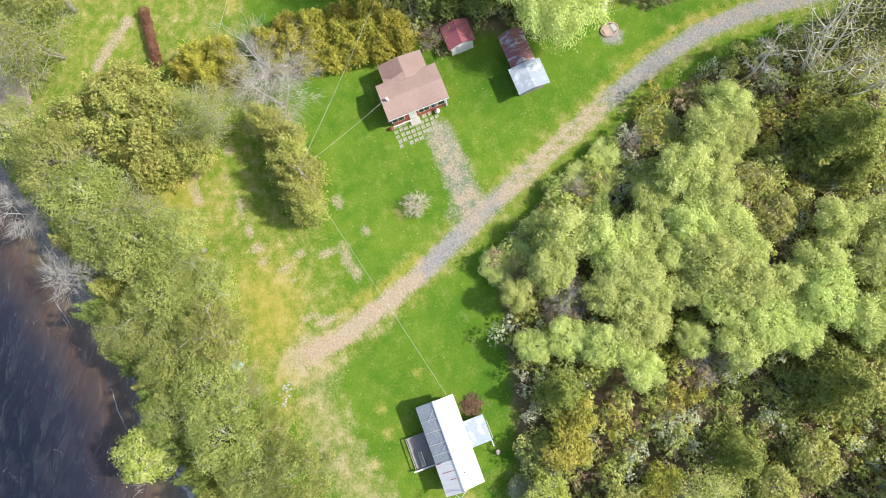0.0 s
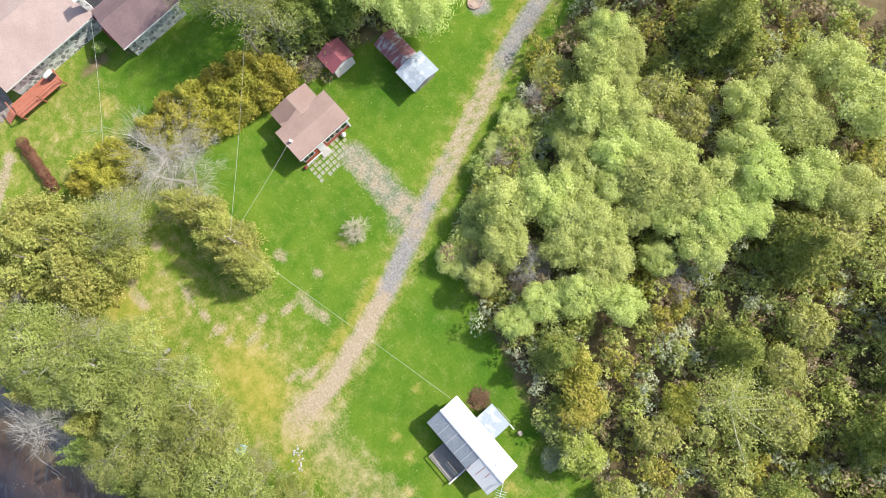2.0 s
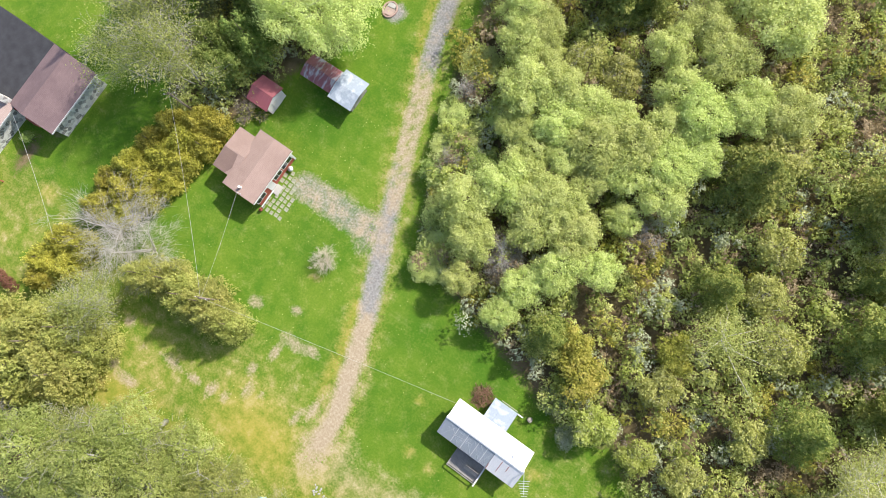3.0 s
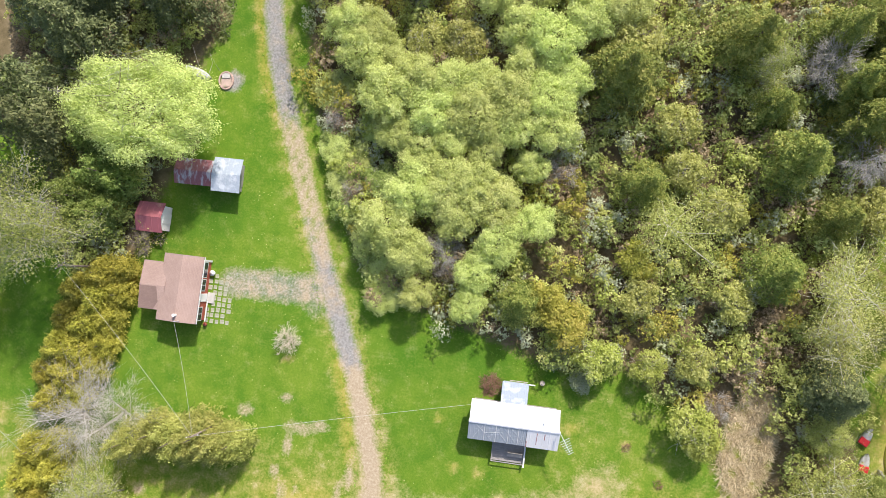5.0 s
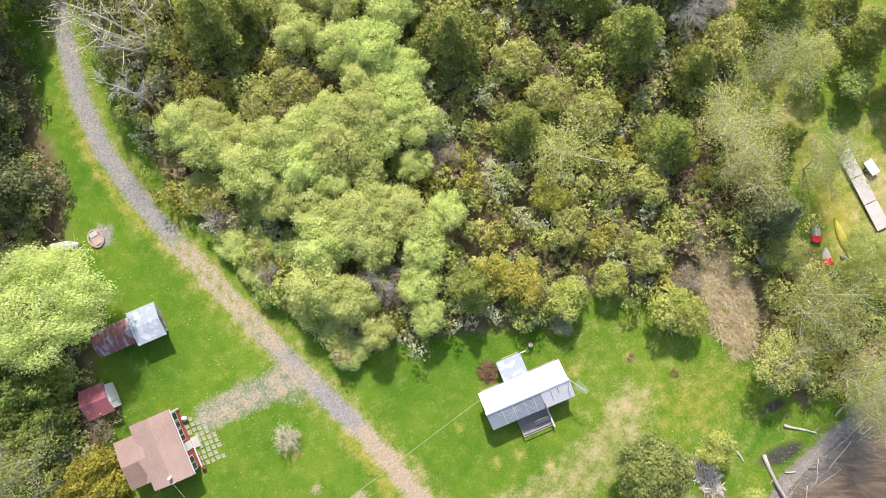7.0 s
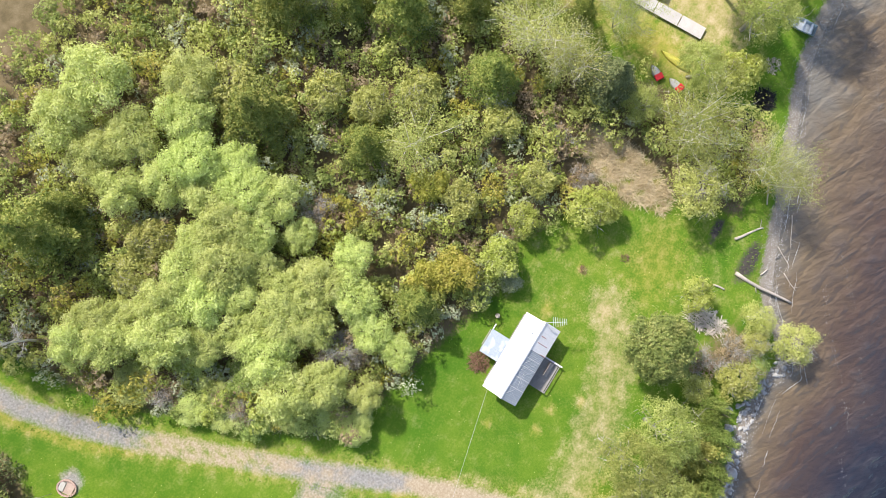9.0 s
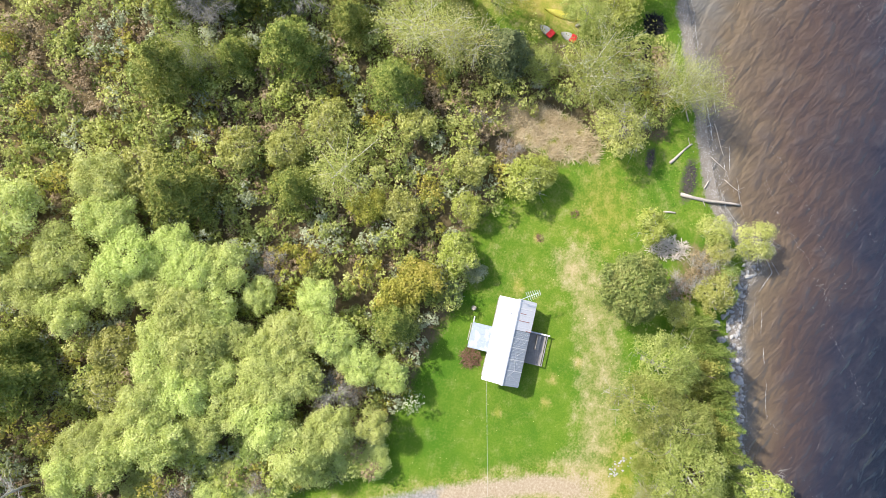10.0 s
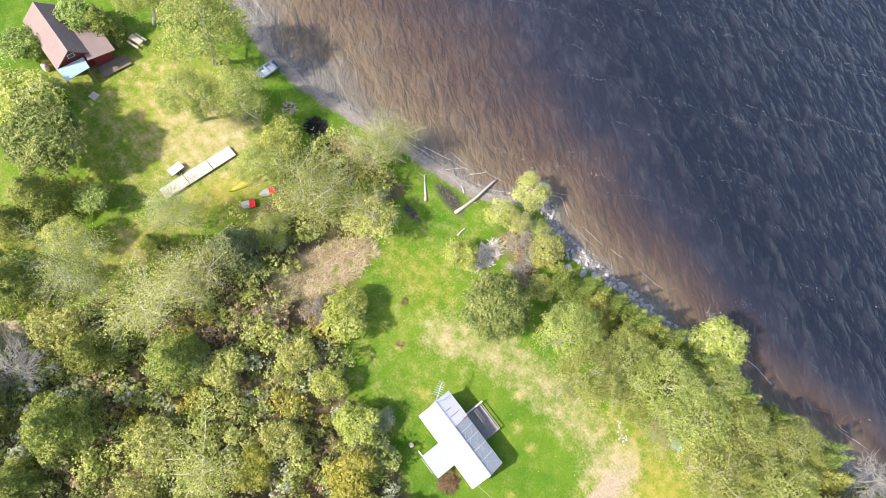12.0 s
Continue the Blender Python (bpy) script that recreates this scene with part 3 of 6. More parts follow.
    lawn_shade = np.maximum(lawn_shade, 0.8 * blob(x, y, 22.5, -14.5, 4.0, 2.2))
    lawn_shade = np.maximum(lawn_shade, 0.7 * blob(x, y, 46.5, 13.4, 3.6, 3.2))
    lawn_shade = np.maximum(lawn_shade, 0.7 * blob(x, y, 58, 11.5, 3.0, 2.6))
    lawn_shade = np.maximum(lawn_shade, 0.7 * blob(x, y, -57, 4, 6, 8))
    lawn_shade = np.maximum(lawn_shade, 0.6 * blob(x, y, -36.5, 19, 5, 3))
    mud = blob(x, y, 23.2, -17.4, 3.6, 1.3)
    mud = np.maximum(mud, blob(x, y, 24.6, -12.2, 2.2, 0.8))
    for cx, cy, r in ((40.6, -9.4, 1.6), (37.2, -8.6, 1.3)):
        mud = np.maximum(mud, blob(x, y, cx, cy, r * 1.2, r))
    beach = np.clip(1.25 - np.abs(d - 0.2) / np.where(x > 16, 1.7, 1.5), 0, 1) * (d < 8)
    for name, cols in (("cover", (gravel, dry, litter)), ("wet", (mud, beach, tan)), ("turf", (ochre, sand, lawn_shade))):
        at = me.color_attributes.new(name, "FLOAT_COLOR", "POINT")
        at.data.foreach_set("color", np.stack((*cols, np.ones(len(x))), -1).astype(np.float32).ravel())
    tagged(new("ground", me), "bright green mown lawn with dry patches, gravel track and leaf litter", "ground", kind="structure")


def build_water():
    gx = np.concatenate((-100 - np.geomspace(5, 1500, 10)[::-1], np.arange(-100, 110, 2.0), 110 + np.geomspace(5, 1500, 10)))
    gy = np.concatenate((-140 - np.geomspace(5, 1500, 10)[::-1], np.arange(-140, 2, 1.5)))
    X, Y = np.meshgrid(gx, gy)
    nx, ny = len(gx), len(gy)
    idx = np.arange(nx * ny).reshape(ny, nx)
    faces = np.stack((idx[:-1, :-1], idx[:-1, 1:], idx[1:, 1:], idx[1:, :-1]), -1).reshape(-1, 4)
    keep = inland(X.ravel(), Y.ravel())[faces].min(1) < 4
    me = mesh_from("water", np.stack((X, Y, np.full_like(X, WATER_Z)), -1).reshape(-1, 3), faces[keep], M["lake_water"], True)
    d = np.clip(-inland(X.ravel(), Y.ravel()) / np.interp(X.ravel(), (-15, 12, 45), (13, 21, 49)), 0, 1)
    at = me.color_attributes.new("depth", "FLOAT_COLOR", "POINT")
    at.data.foreach_set("color", np.stack((d, d, d, np.ones_like(d)), -1).astype(np.float32).ravel())
    tagged(new("water", me), "dark rippled lake water, brown in the shallows", "water", kind="structure")


build_ground()
build_water()

# ---- plants ----


def unit(v):
    return v / (np.linalg.norm(v, axis=-1, keepdims=True) + 1e-9)


def leaves(points, normals, length, width, rng, name, mat):
    """Small pointed leaves, one blade each, facing roughly along normals."""
    n = len(points)
    u = unit(np.cross(normals, unit(rng.normal(size=(n, 3)))))
    v = np.cross(normals, u)
    s = rng.uniform(0.7, 1.35, (n, 1))
    a, b = u * length * s * 0.5, v * width * s * 0.5
    lift = normals * length * 0.12 * rng.normal(size=(n, 1))
    verts = np.stack((points - a + lift, points + a * 0.6 + b, points + a * 0.6 - b - lift), 1).reshape(-1, 3)
    return mesh_from(name, verts, np.arange(n * 3).reshape(-1, 3), mat)


def puffs(lobes, count, rng, depth=0.35, low=-0.35, spray=1, loose=0.14, finger=0.0):
    """Points and outward directions over a set of round lobes (x, y, z, radius, squash); finger: length of pointed sprays."""
    lobes = np.array(lobes)
    w = lobes[:, 3] ** 2
    pick = rng.choice(len(lobes), int(count * 1.9), p=w / w.sum())
    d = unit(rng.normal(size=(len(pick), 3)))
    d[:, 2] = np.where(d[:, 2] < low, -d[:, 2], d[:, 2])
    r = lobes[pick, 3] * (1 - depth * rng.random(len(pick)) ** 1.6) * (1 + 0.10 * rng.normal(size=len(pick)))
    for k in range(4):
        r = r * (1 + 0.10 * np.sin((3.0 + 1.6 * k) * (d @ unit(rng.normal(size=3))) * 1.6 + rng.random() * 6 + pick * (1.7 + k)))
    p = lobes[pick, :3] + d * r[:, None] * np.stack((np.ones(len(pick)), np.ones(len(pick)), lobes[pick, 4]), 1)
    deep = np.zeros(len(p))
    for lx, ly, lz, lr, sq in lobes:
        q = (p - (lx, ly, lz)) / (1, 1, sq)
        deep += np.linalg.norm(q, axis=1) < lr * 0.72
    ok = np.flatnonzero(deep == 0)
    if spray > 1:
        ok = ok[: count // spray]
        q = np.repeat(p[ok], spray, 0)
        if finger:
            reach = np.tile(np.linspace(-0.7, 0.3, spray), len(ok))[:, None] * rng.uniform(0.6, 1.3, (len(ok), 1)).repeat(spray, 0)
            aim = unit(d[ok] + (0, 0, 0.35) + rng.normal(size=(len(ok), 3)) * 0.25)
            q = q + np.repeat(aim, spray, 0) * reach * finger
            return q + rng.normal(size=q.shape) * loose * (0.35 - reach) * 1.1, np.repeat(d[ok], spray, 0)
        return q + rng.normal(size=q.shape) * loose, np.repeat(d[ok], spray, 0)
    ok = ok[:count]
    return p[ok], d[ok]


def limbs(bm, base, top, radius, rng, count, spread, sides=5, start=0.35, rise=0.5):
    """A tapered trunk with limbs; gives the tips."""
    base, top = Vector(base), Vector(top)
    ln = (top - base).length
    bend = Vector((rng.normal() * 0.05 * ln, rng.normal() * 0.05 * ln, 0))
    pts = [base.lerp(top, k) + bend * math.sin(k * math.pi) for k in (0, 0.3, 0.6, 0.85, 1)]
    tube(bm, pts, [radius * f for f in (1.25, 0.85, 0.6, 0.35, 0.12)], sides + 1)
    tips = [tuple(top)]
    for i in range(count):
        k = start + (0.95 - start) * (i + rng.random()) / count
        a = i * 2.399 + rng.normal() * 0.4
        p0 = base.lerp(top, k) + bend * math.sin(k * math.pi)
        reach = spread * (1.1 - 0.6 * (k - start)) * rng.uniform(0.65, 1.1)
        p2 = p0 + Vector((math.cos(a) * reach, math.sin(a) * reach, reach * rise * rng.uniform(0.5, 1.2)))
        p1 = p0.lerp(p2, 0.5) + Vector((0, 0, -0.06 * reach))
        rr = radius * 0.42 * (1.1 - 0.6 * k)
        tube(bm, (p0, p1, p2), (rr, rr * 0.65, rr * 0.2), sides)
        tips += [tuple(p1), tuple(p2)]
    return tips


def twigs(tips, per, length, rng, name, mat, parent, thick=0.02, up=0.35, label="", outward=0.0):
    """Fine bare twigs: thin three-sided spikes fanning from the limbs."""
    tips = np.array(tips)
    p = np.repeat(tips, per, 0) + rng.normal(size=(len(tips) * per, 3)) * length * 0.18
    d = unit(rng.normal(size=p.shape) * (1 - 0.45 * outward) + (0, 0, up) + unit(p * (1, 1, 0)) * outward)
    ln = length * rng.uniform(0.4, 1.1, (len(p), 1))
    mid, e = p + d * ln * 0.5 + rng.normal(size=p.shape) * ln * 0.06, p + d * ln + rng.normal(size=p.shape) * ln * 0.12
    a = unit(np.cross(d, rng.normal(size=p.shape)))
    b = np.cross(d, a)
    t = thick
    ring = [p + a * t, p - a * t * 0.5 + b * t * 0.87, p - a * t * 0.5 - b * t * 0.87]
    ring2 = [mid + (q - p) * 0.6 for q in ring]
    n = len(p)
    verts = np.concatenate(ring + ring2 + [e])
    o = np.arange(n)
    tri = []
    for k in range(3):
        j = (k + 1) % 3
        tri += [np.stack((o + k * n, o + j * n, o + (3 + j) * n), 1), np.stack((o + k * n, o + (3 + j) * n, o + (3 + k) * n), 1),
                np.stack((o + (3 + k) * n, o + (3 + j) * n, o + 6 * n), 1)]
    return tagged(part_mesh(name, mesh_from(name, verts, np.concatenate(tri), mat), parent, label), kind="stuff")


def round_tree(rng, r, h, leaf, count, lobes=9, size=(0.26, 0.15), squash=0.8, name="tree", bark_mat="bark", up=0.55, depth=0.35, twiggy=0, lobe=(0.24, 0.40), core=0.55, finger=0.0):
    """A leafy tree of radius r and height h: trunk with limbs and a crown of puffs."""
    ob = new(name)
    bm = bmesh.new()
    tips = limbs(bm, (0, 0, -0.15), (rng.normal() * 0.1 * r, rng.normal() * 0.1 * r, h * 0.82), 0.045 * h * 0.6 + 0.03, rng, 7, r * 0.75)
    part("trunk", bm, M[bark_mat], ob, smooth=True)
    ls = [(0, 0, h * 0.66, r * core, squash)]
    for i in range(lobes):
        a, q = i * 2.399 + rng.normal() * 0.3, r * (0.32 + 0.36 * math.sqrt((i + 0.5) / lobes)) * rng.uniform(0.85, 1.15)
        lr = r * rng.uniform(*lobe)
        ls.append((math.cos(a) * q, math.sin(a) * q, h * (0.84 - 0.42 * (q / r) ** 1.5) + rng.normal() * 0.05 * h, lr, squash * rng.uniform(0.85, 1.2)))
    p, d = puffs(ls, count, rng, depth, spray=5, loose=0.035 * r + 0.06, finger=finger)
    nrm = unit(d * 1.0 + (0, 0, up * 0.7) + rng.normal(size=p.shape) * 0.42)
    part_mesh("crown", leaves(p, nrm, size[0], size[1], rng, "crown", M[leaf]), ob)
    if twiggy:
        twigs(tips, twiggy, r * 0.5, rng, "twig_mass", M["grey_bark"], ob, 0.022)
    return ob


def needle_tree(rng, r, h, leaf, count, droop=0.25, name="conifer_tree", ragged=0.25, point=1.15):
    """A conifer: straight trunk and whorls of flat sprays that shorten to the top."""
    ob = new(name)
    tube_bm = tube(bmesh.new(), ((0, 0, -0.15), (0, 0, h * 0.5), (0, 0, h)), (0.03 * h, 0.018 * h, 0.01), 6)
    part("trunk", tube_bm, M["bark"], ob, smooth=True)
    boughs = int(34 + 8 * h)
    k = (np.arange(boughs) + rng.random(boughs)) / boughs
    ang = np.arange(boughs) * 2.399 + rng.normal(size=boughs) * 0.35
    ln = r * (1 - k ** point) * rng.uniform(1 - ragged, 1 + ragged * 0.6, boughs) + 0.12
    w = ln / ln.sum()
    which = rng.choice(boughs, count, p=w)
    s = rng.random(count) ** 0.6
    side = rng.normal(size=count) * 0.20 * ln[which] * (1.15 - s) ** 0.5
    a = ang[which]
    x = np.cos(a) * s * ln[which] - np.sin(a) * side
    y = np.sin(a) * s * ln[which] + np.cos(a) * side
    z = h * (0.08 + 0.90 * k[which]) + ln[which] * (0.10 * s - droop * s * s) + rng.normal(size=count) * 0.07 + 0.12
    p = np.stack((x, y, z), 1)
    out = np.stack((np.cos(a), np.sin(a), np.zeros(count)), 1)
    nrm = unit(out * 0.45 + (0, 0, 0.75) + rng.normal(size=p.shape) * 0.5)
    part_mesh("crown", leaves(p, nrm, 0.31, 0.12, rng, "crown", M[leaf]), ob)
    return ob


def column_tree(rng, r, h, leaf, count, name="cedar_tree", stems=5, size=(0.29, 0.13)):
    """A cedar: several pointed, feathery stems grown together."""
    ob = new(name)
    part("trunk", tube(bmesh.new(), ((0, 0, -0.15), (0, 0, h * 0.5), (0, 0, h * 0.85)), (0.035 * h, 0.02 * h, 0.02), 6), M["bark"], ob, smooth=True)
    ls = []
    for i in range(stems):
        a, q = i * 2.399 + rng.normal() * 0.4, r * 0.55 * math.sqrt(i / stems)
        top = h * rng.uniform(0.62, 1.0) * (1 - 0.2 * q / r)
        for j in range(5):
            k = j / 4
            ls.append((math.cos(a) * q, math.sin(a) * q, top * (0.30 + 0.62 * k), r * (0.50 - 0.40 * k) * rng.uniform(0.85, 1.15), 0.9))
    p, d = puffs(ls, count, rng, 0.45, -0.6, 7, 0.17, 0.85)
    nrm = unit(d * 0.8 + (0, 0, 0.35) + rng.normal(size=p.shape) * 0.5)
    part_mesh("crown", leaves(p, nrm, size[0], size[1], rng, "crown", M[leaf]), ob)
    return ob


def bare_tree(rng, r, h, bark_mat, per=26, name="bare_tree", stems=2, leaf=None, leafs=0, lean=0.35, radius=0.10, twig=0.022):
    """A tree without leaves, or with a thin veil of young ones: stems, limbs, fine twigs."""
    ob = new(name)
    tips = []
    for i in range(stems):
        bm = bmesh.new()
        a = rng.random() * math.tau
        tips += limbs(bm, (0.12 * i, 0.1 * (i % 2), -0.15), (math.cos(a) * r * lean, math.sin(a) * r * lean, h * rng.uniform(0.8, 1.0)), radius, rng, 9, r * 0.8, 5, 0.25, 0.6)
        part("trunk", bm, M[bark_mat], ob, smooth=True)
    twigs(tips, per, r * 0.42, rng, "twig_mass", M[bark_mat], ob, twig, 0.25, outward=1.0)
    if leafs:
        t = np.array(tips)
        p = np.repeat(t, leafs // len(t) + 1, 0)
        p = p + rng.normal(size=p.shape) * (r * 0.18, r * 0.18, r * 0.13)
        nrm = unit(rng.normal(size=p.shape) * 0.6 + (0, 0, 0.8))
        part_mesh("crown", leaves(p, nrm, 0.21, 0.10, rng, "crown", M[leaf]), ob)
    return ob


STOCK = {}


def stock(kind, variants, make):
    STOCK[kind] = {"make": make, "n": variants, "made": []}


stock("willow", 5, lambda g: round_tree(g, 3.0, 6.0, "willow_leaf", 9000, 17, (0.215, 0.11), 0.95, name="willow_tree", depth=0.40, lobe=(0.20, 0.36), core=0.45, up=0.4))
stock("big_willow", 1, lambda g: round_tree(g, 9.5, 12.0, "willow_leaf", 46000, 80, (0.27, 0.13), 0.7, name="willow_tree", twiggy=8, depth=0.5, lobe=(0.075, 0.16), core=0.34))
stock("shore", 4, lambda g: round_tree(g, 4.5, 9.0, "shore_leaf", 10400, 30, (0.22, 0.105), 1.1, "shore_tree", "grey_bark", depth=0.6, twiggy=5, lobe=(0.14, 0.26), finger=0.8))
stock("lime", 2, lambda g: round_tree(g, 3.4, 7.0, "lime_leaf", 6000, 16, (0.30, 0.15), 0.9, "young_tree", "grey_bark", depth=0.7, twiggy=6))
stock("bush", 3, lambda g: round_tree(g, 2.3, 3.8, "lime_leaf", 3200, 11, (0.27, 0.14), 0.8, "bush", depth=0.6, twiggy=5))
stock("yellow", 2, lambda g: round_tree(g, 2.3, 4.2, "yellow_leaf", 3500, 11, (0.27, 0.14), 0.9, "yellow_bush", depth=0.55))
stock("olive", 3, lambda g: round_tree(g, 2.4, 4.0, "olive_leaf", 3200, 11, (0.28, 0.14), 0.85, "bush", depth=0.6, twiggy=8))
stock("green", 2, lambda g: round_tree(g, 2.2, 3.6, "green_leaf", 3200, 11, (0.28, 0.15), 0.85, "bush", depth=0.6, twiggy=4))
stock("pale", 2, lambda g: round_tree(g, 1.8, 2.6, "blossom_leaf", 2600, 9, (0.22, 0.13), 0.8, "flowering_bush", "grey_bark", depth=0.6, twiggy=6))
stock("rust", 3, lambda g: round_tree(g, 2.2, 2.2, "rust_leaf", 1000, 8, (0.22, 0.10), 0.7, "leafless_bush", "twig", depth=0.9, twiggy=34))
stock("conifer", 4, lambda g: needle_tree(g, 3.4, 8.2, "fir_leaf", 8800, 0.18, point=1.5))
stock("spruce", 3, lambda g: needle_tree(g, 3.6, 9.0, "spruce_leaf", 7500, 0.3, "spruce_tree"))
stock("cedar", 3, lambda g: column_tree(g, 3.8, 8.0, "cedar_leaf", 9400, stems=8))
stock("darkcedar", 2, lambda g: column_tree(g, 3.8, 8.0, "green_cedar_leaf", 9000, stems=7))
stock("hedge", 3, lambda g: column_tree(g, 2.4, 4.2, "hedge_leaf", 6400, "cedar_hedge", 9, (0.26, 0.13)))
stock("bare", 3, lambda g: bare_tree(g, 3.8, 6.0, "grey_bark", 22))
stock("white_bare", 2, lambda g: bare_tree(g, 4.6, 6.0, "bleached_bark", 17, "bare_tree", 5, None, 0, 0.7, 0.085, 0.011))
stock("birch", 3, lambda g: bare_tree(g, 4.4, 8.5, "birch_bark", 3, "birch_tree", 4, "young_leaf", 6000, 0.6, 0.13, 0.013))
stock("greytree", 2, lambda g: bare_tree(g, 4.6, 8.5, "grey_bark", 11, "budding_tree", 2, "shore_leaf", 6400, 0.3, 0.09, 0.016))
stock("snag", 1, lambda g: bare_tree(g, 2.4, 11.0, "bleached_bark", 13, "dead_tree", 1, None, 0, 0.15, 0.15, 0.024))
stock("golden", 2, lambda g: round_tree(g, 2.6, 4.8, "young_leaf", 4200, 12, (0.22, 0.11), 0.9, "young_tree", "birch_bark", depth=0.75, twiggy=14))
stock("pine", 1, lambda g: round_tree(g, 4.5, 8.0, "pine_leaf", 17000, 46, (0.31, 0.13), 0.8, "pine_tree", depth=0.4, lobe=(0.10, 0.19), core=0.6, finger=0.6))
stock("aspen", 2, lambda g: bare_tree(g, 5.0, 8.5, "birch_bark", 2, "aspen_tree", 4, "shore_leaf", 9500, 0.6, 0.10, 0.012))
stock("tall_birch", 2, lambda g: bare_tree(g, 3.4, 13.0, "birch_bark", 2, "birch_tree", 5, "olive_leaf", 2400, 0.75, 0.15))
stock("dead", 1, lambda g: bare_tree(g, 4.2, 6.0, "birch_bark", 2, "dead_tree", 1, "young_leaf", 4200, 0.9, 0.20, 0.014))
SIZE = {"willow": 3.0, "big_willow": 9.5, "shore": 4.5, "lime": 3.4, "bush": 2.3, "yellow": 2.3, "olive": 2.4, "green": 2.2, "pale": 1.8, "rust": 2.2,
        "conifer": 3.4, "spruce": 3.6, "cedar": 3.8, "darkcedar": 3.8, "hedge": 2.4, "bare": 3.8, "white_bare": 4.6, "birch": 4.4, "greytree": 4.6, "dead": 4.2, "snag": 2.4, "golden": 2.6, "tall_birch": 3.4, "aspen": 5.0, "pine": 4.5}
TREE_RNG = np.random.default_rng(11)


def plant(kind, label, category, group, *spots, tall=1.0):
    """Plants one kind at spots (x, y, radius)."""
    st = STOCK[kind]
    for x, y, r in spots:
        k = r / SIZE[kind]
        z = float(height(np.array(x), np.array(y)))
        m = pose(x, y, z, 0, 0, TREE_RNG.uniform(0, 360)) @ Matrix.Diagonal((k, k, (0.35 + 0.65 * k) * tall * TREE_RNG.uniform(0.92, 1.08), 1))
        if len(st["made"]) < st["n"]:
            ob = st["make"](TREE_RNG)
            ob.matrix_basis = m
            tagged(ob, label, category, group)
            st["made"].append(ob)
        else:
            src = st["made"][int(TREE_RNG.integers(st["n"]))]
            keep = src.scale.copy()
            src.scale = (1, 1, 1)
            ob = copy_thing(src, m)
            src.scale = keep
            tagged(ob, label, category, group)


W = "bright yellow-green willow with a puffy rounded crown"
WG = "willows in the thicket"
plant("willow", W, "tree", WG, (-22.8, 40.8, 2.90), (-19.8, 40.9, 2.77), (-21.1, 37.8, 2.88), (-18.5, 38.4, 2.37), (-17.5, 33.5, 3.44), (-14.8, 35.4, 3.13), (-12.7, 32.4, 3.31), (-10.6, 35.2, 3.11), (-7.3, 35.6, 3.09), (-8.0, 31.9, 3.29), (-4.5, 34.1, 3.27), (-4.0, 31.2, 2.97))
plant("willow", W, "tree", WG, (-0.1, 34.5, 3.06), (1.4, 37.4, 3.06), (-2.4, 37.6, 3.07), (-0.2, 41.0, 3.35), (-3.6, 42.0, 3.08), (0.7, 31.3, 2.96), (-6.1, 29.0, 2.50), (-1.1, 27.1, 2.11), (-12.8, 26.5, 3.01), (-13.5, 23.5, 3.31), (-9.6, 24.6, 3.29), (-7.0, 25.2, 2.98))
plant("willow", W, "tree", WG, (-4.7, 22.8, 3.17), (-8.2, 21.1, 2.98), (-0.4, 21.5, 2.48), (-3.7, 18.7, 2.78), (-15.9, 19.5, 3.32), (-13.0, 17.1, 2.91), (-5.7, 15.2, 2.60), (-6.3, 12.0, 2.21), (-12.0, 12.4, 2.03), (-10.3, 29.3, 2.51), (-15.9, 29.7, 2.54))
plant("willow", W, "tree", WG, (-3.7, 54.7, 3.48), (1.6, 53.3, 4.03), (3.4, 44.2, 3.25), (6.9, 45.8, 3.24), (-1.4, 47.4, 3.27), (-5.5, 50.1, 3.10), (-7.1, 45.6, 2.91))
plant("willow", "low bright green willow shrub beside the track", "bush", "willow shrubs", (-23.4, 27.5, 2.21), (-21.6, 24.0, 2.41), (-16.6, 16.0, 3.11), (-15.8, 12.1, 2.59), (-18.4, 30.5, 2.72), (-24.1, 34.1, 2.76), (-20.5, 26.8, 2.10), (-18.9, 19.1, 2.08), tall=0.38)
o = STOCK["big_willow"]["make"](TREE_RNG)
o.matrix_basis = pose(-43.5, 28.7, 0, 0, 0, 0) @ Matrix.Diagonal((1.16, 0.76, 0.9, 1))
tagged(o, "broad spreading bright green willow beside the sheds", "tree")
plant("olive", "olive-green leafy bush in the thicket", "bush", "bushes in the thicket", (-13.8, 39.9, 2.70), (-9.8, 40.3, 2.68), (8.6, 42.4, 3.23), (34.5, 26.5, 2.81), (21.0, 15.3, 2.33), (17.8, 8.7, 2.24), (19.0, 24.6, 2.62), (13.5, 33.4, 2.62), (14.9, 28.8, 2.42), (11.2, 14.7, 2.33))
plant("olive", "dense olive bush on the stony point", "bush", "bushes on the point", (10.6, -21.9, 2.49), (12.6, -22.8, 1.87), (7.5, -18.5, 1.86), tall=0.8)
plant("yellow", "yellow-leaved rounded bush at the lawn's edge", "bush", "yellow bushes", (4.1, 11.2, 2.75), (10.8, 18.5, 2.23), (2.1, 13.8, 2.03))
plant("bush", "fresh yellow-green bush at the lawn's edge", "bush", "bushes by the lawn", (8.0, 7.8, 2.44), (18.2, 2.3, 2.76), (19.2, 0.7, 2.05), (39.1, -3.2, 2.49), (41.0, -4.9, 2.50), (16.4, -13.2, 2.07), (13.4, 7.7, 1.93))
plant("pale", "low pale flowering bush by the cabin", "bush", "flowering bushes", (3.8, 7.5, 1.63), (6.6, 5.3, 1.43), tall=0.75)
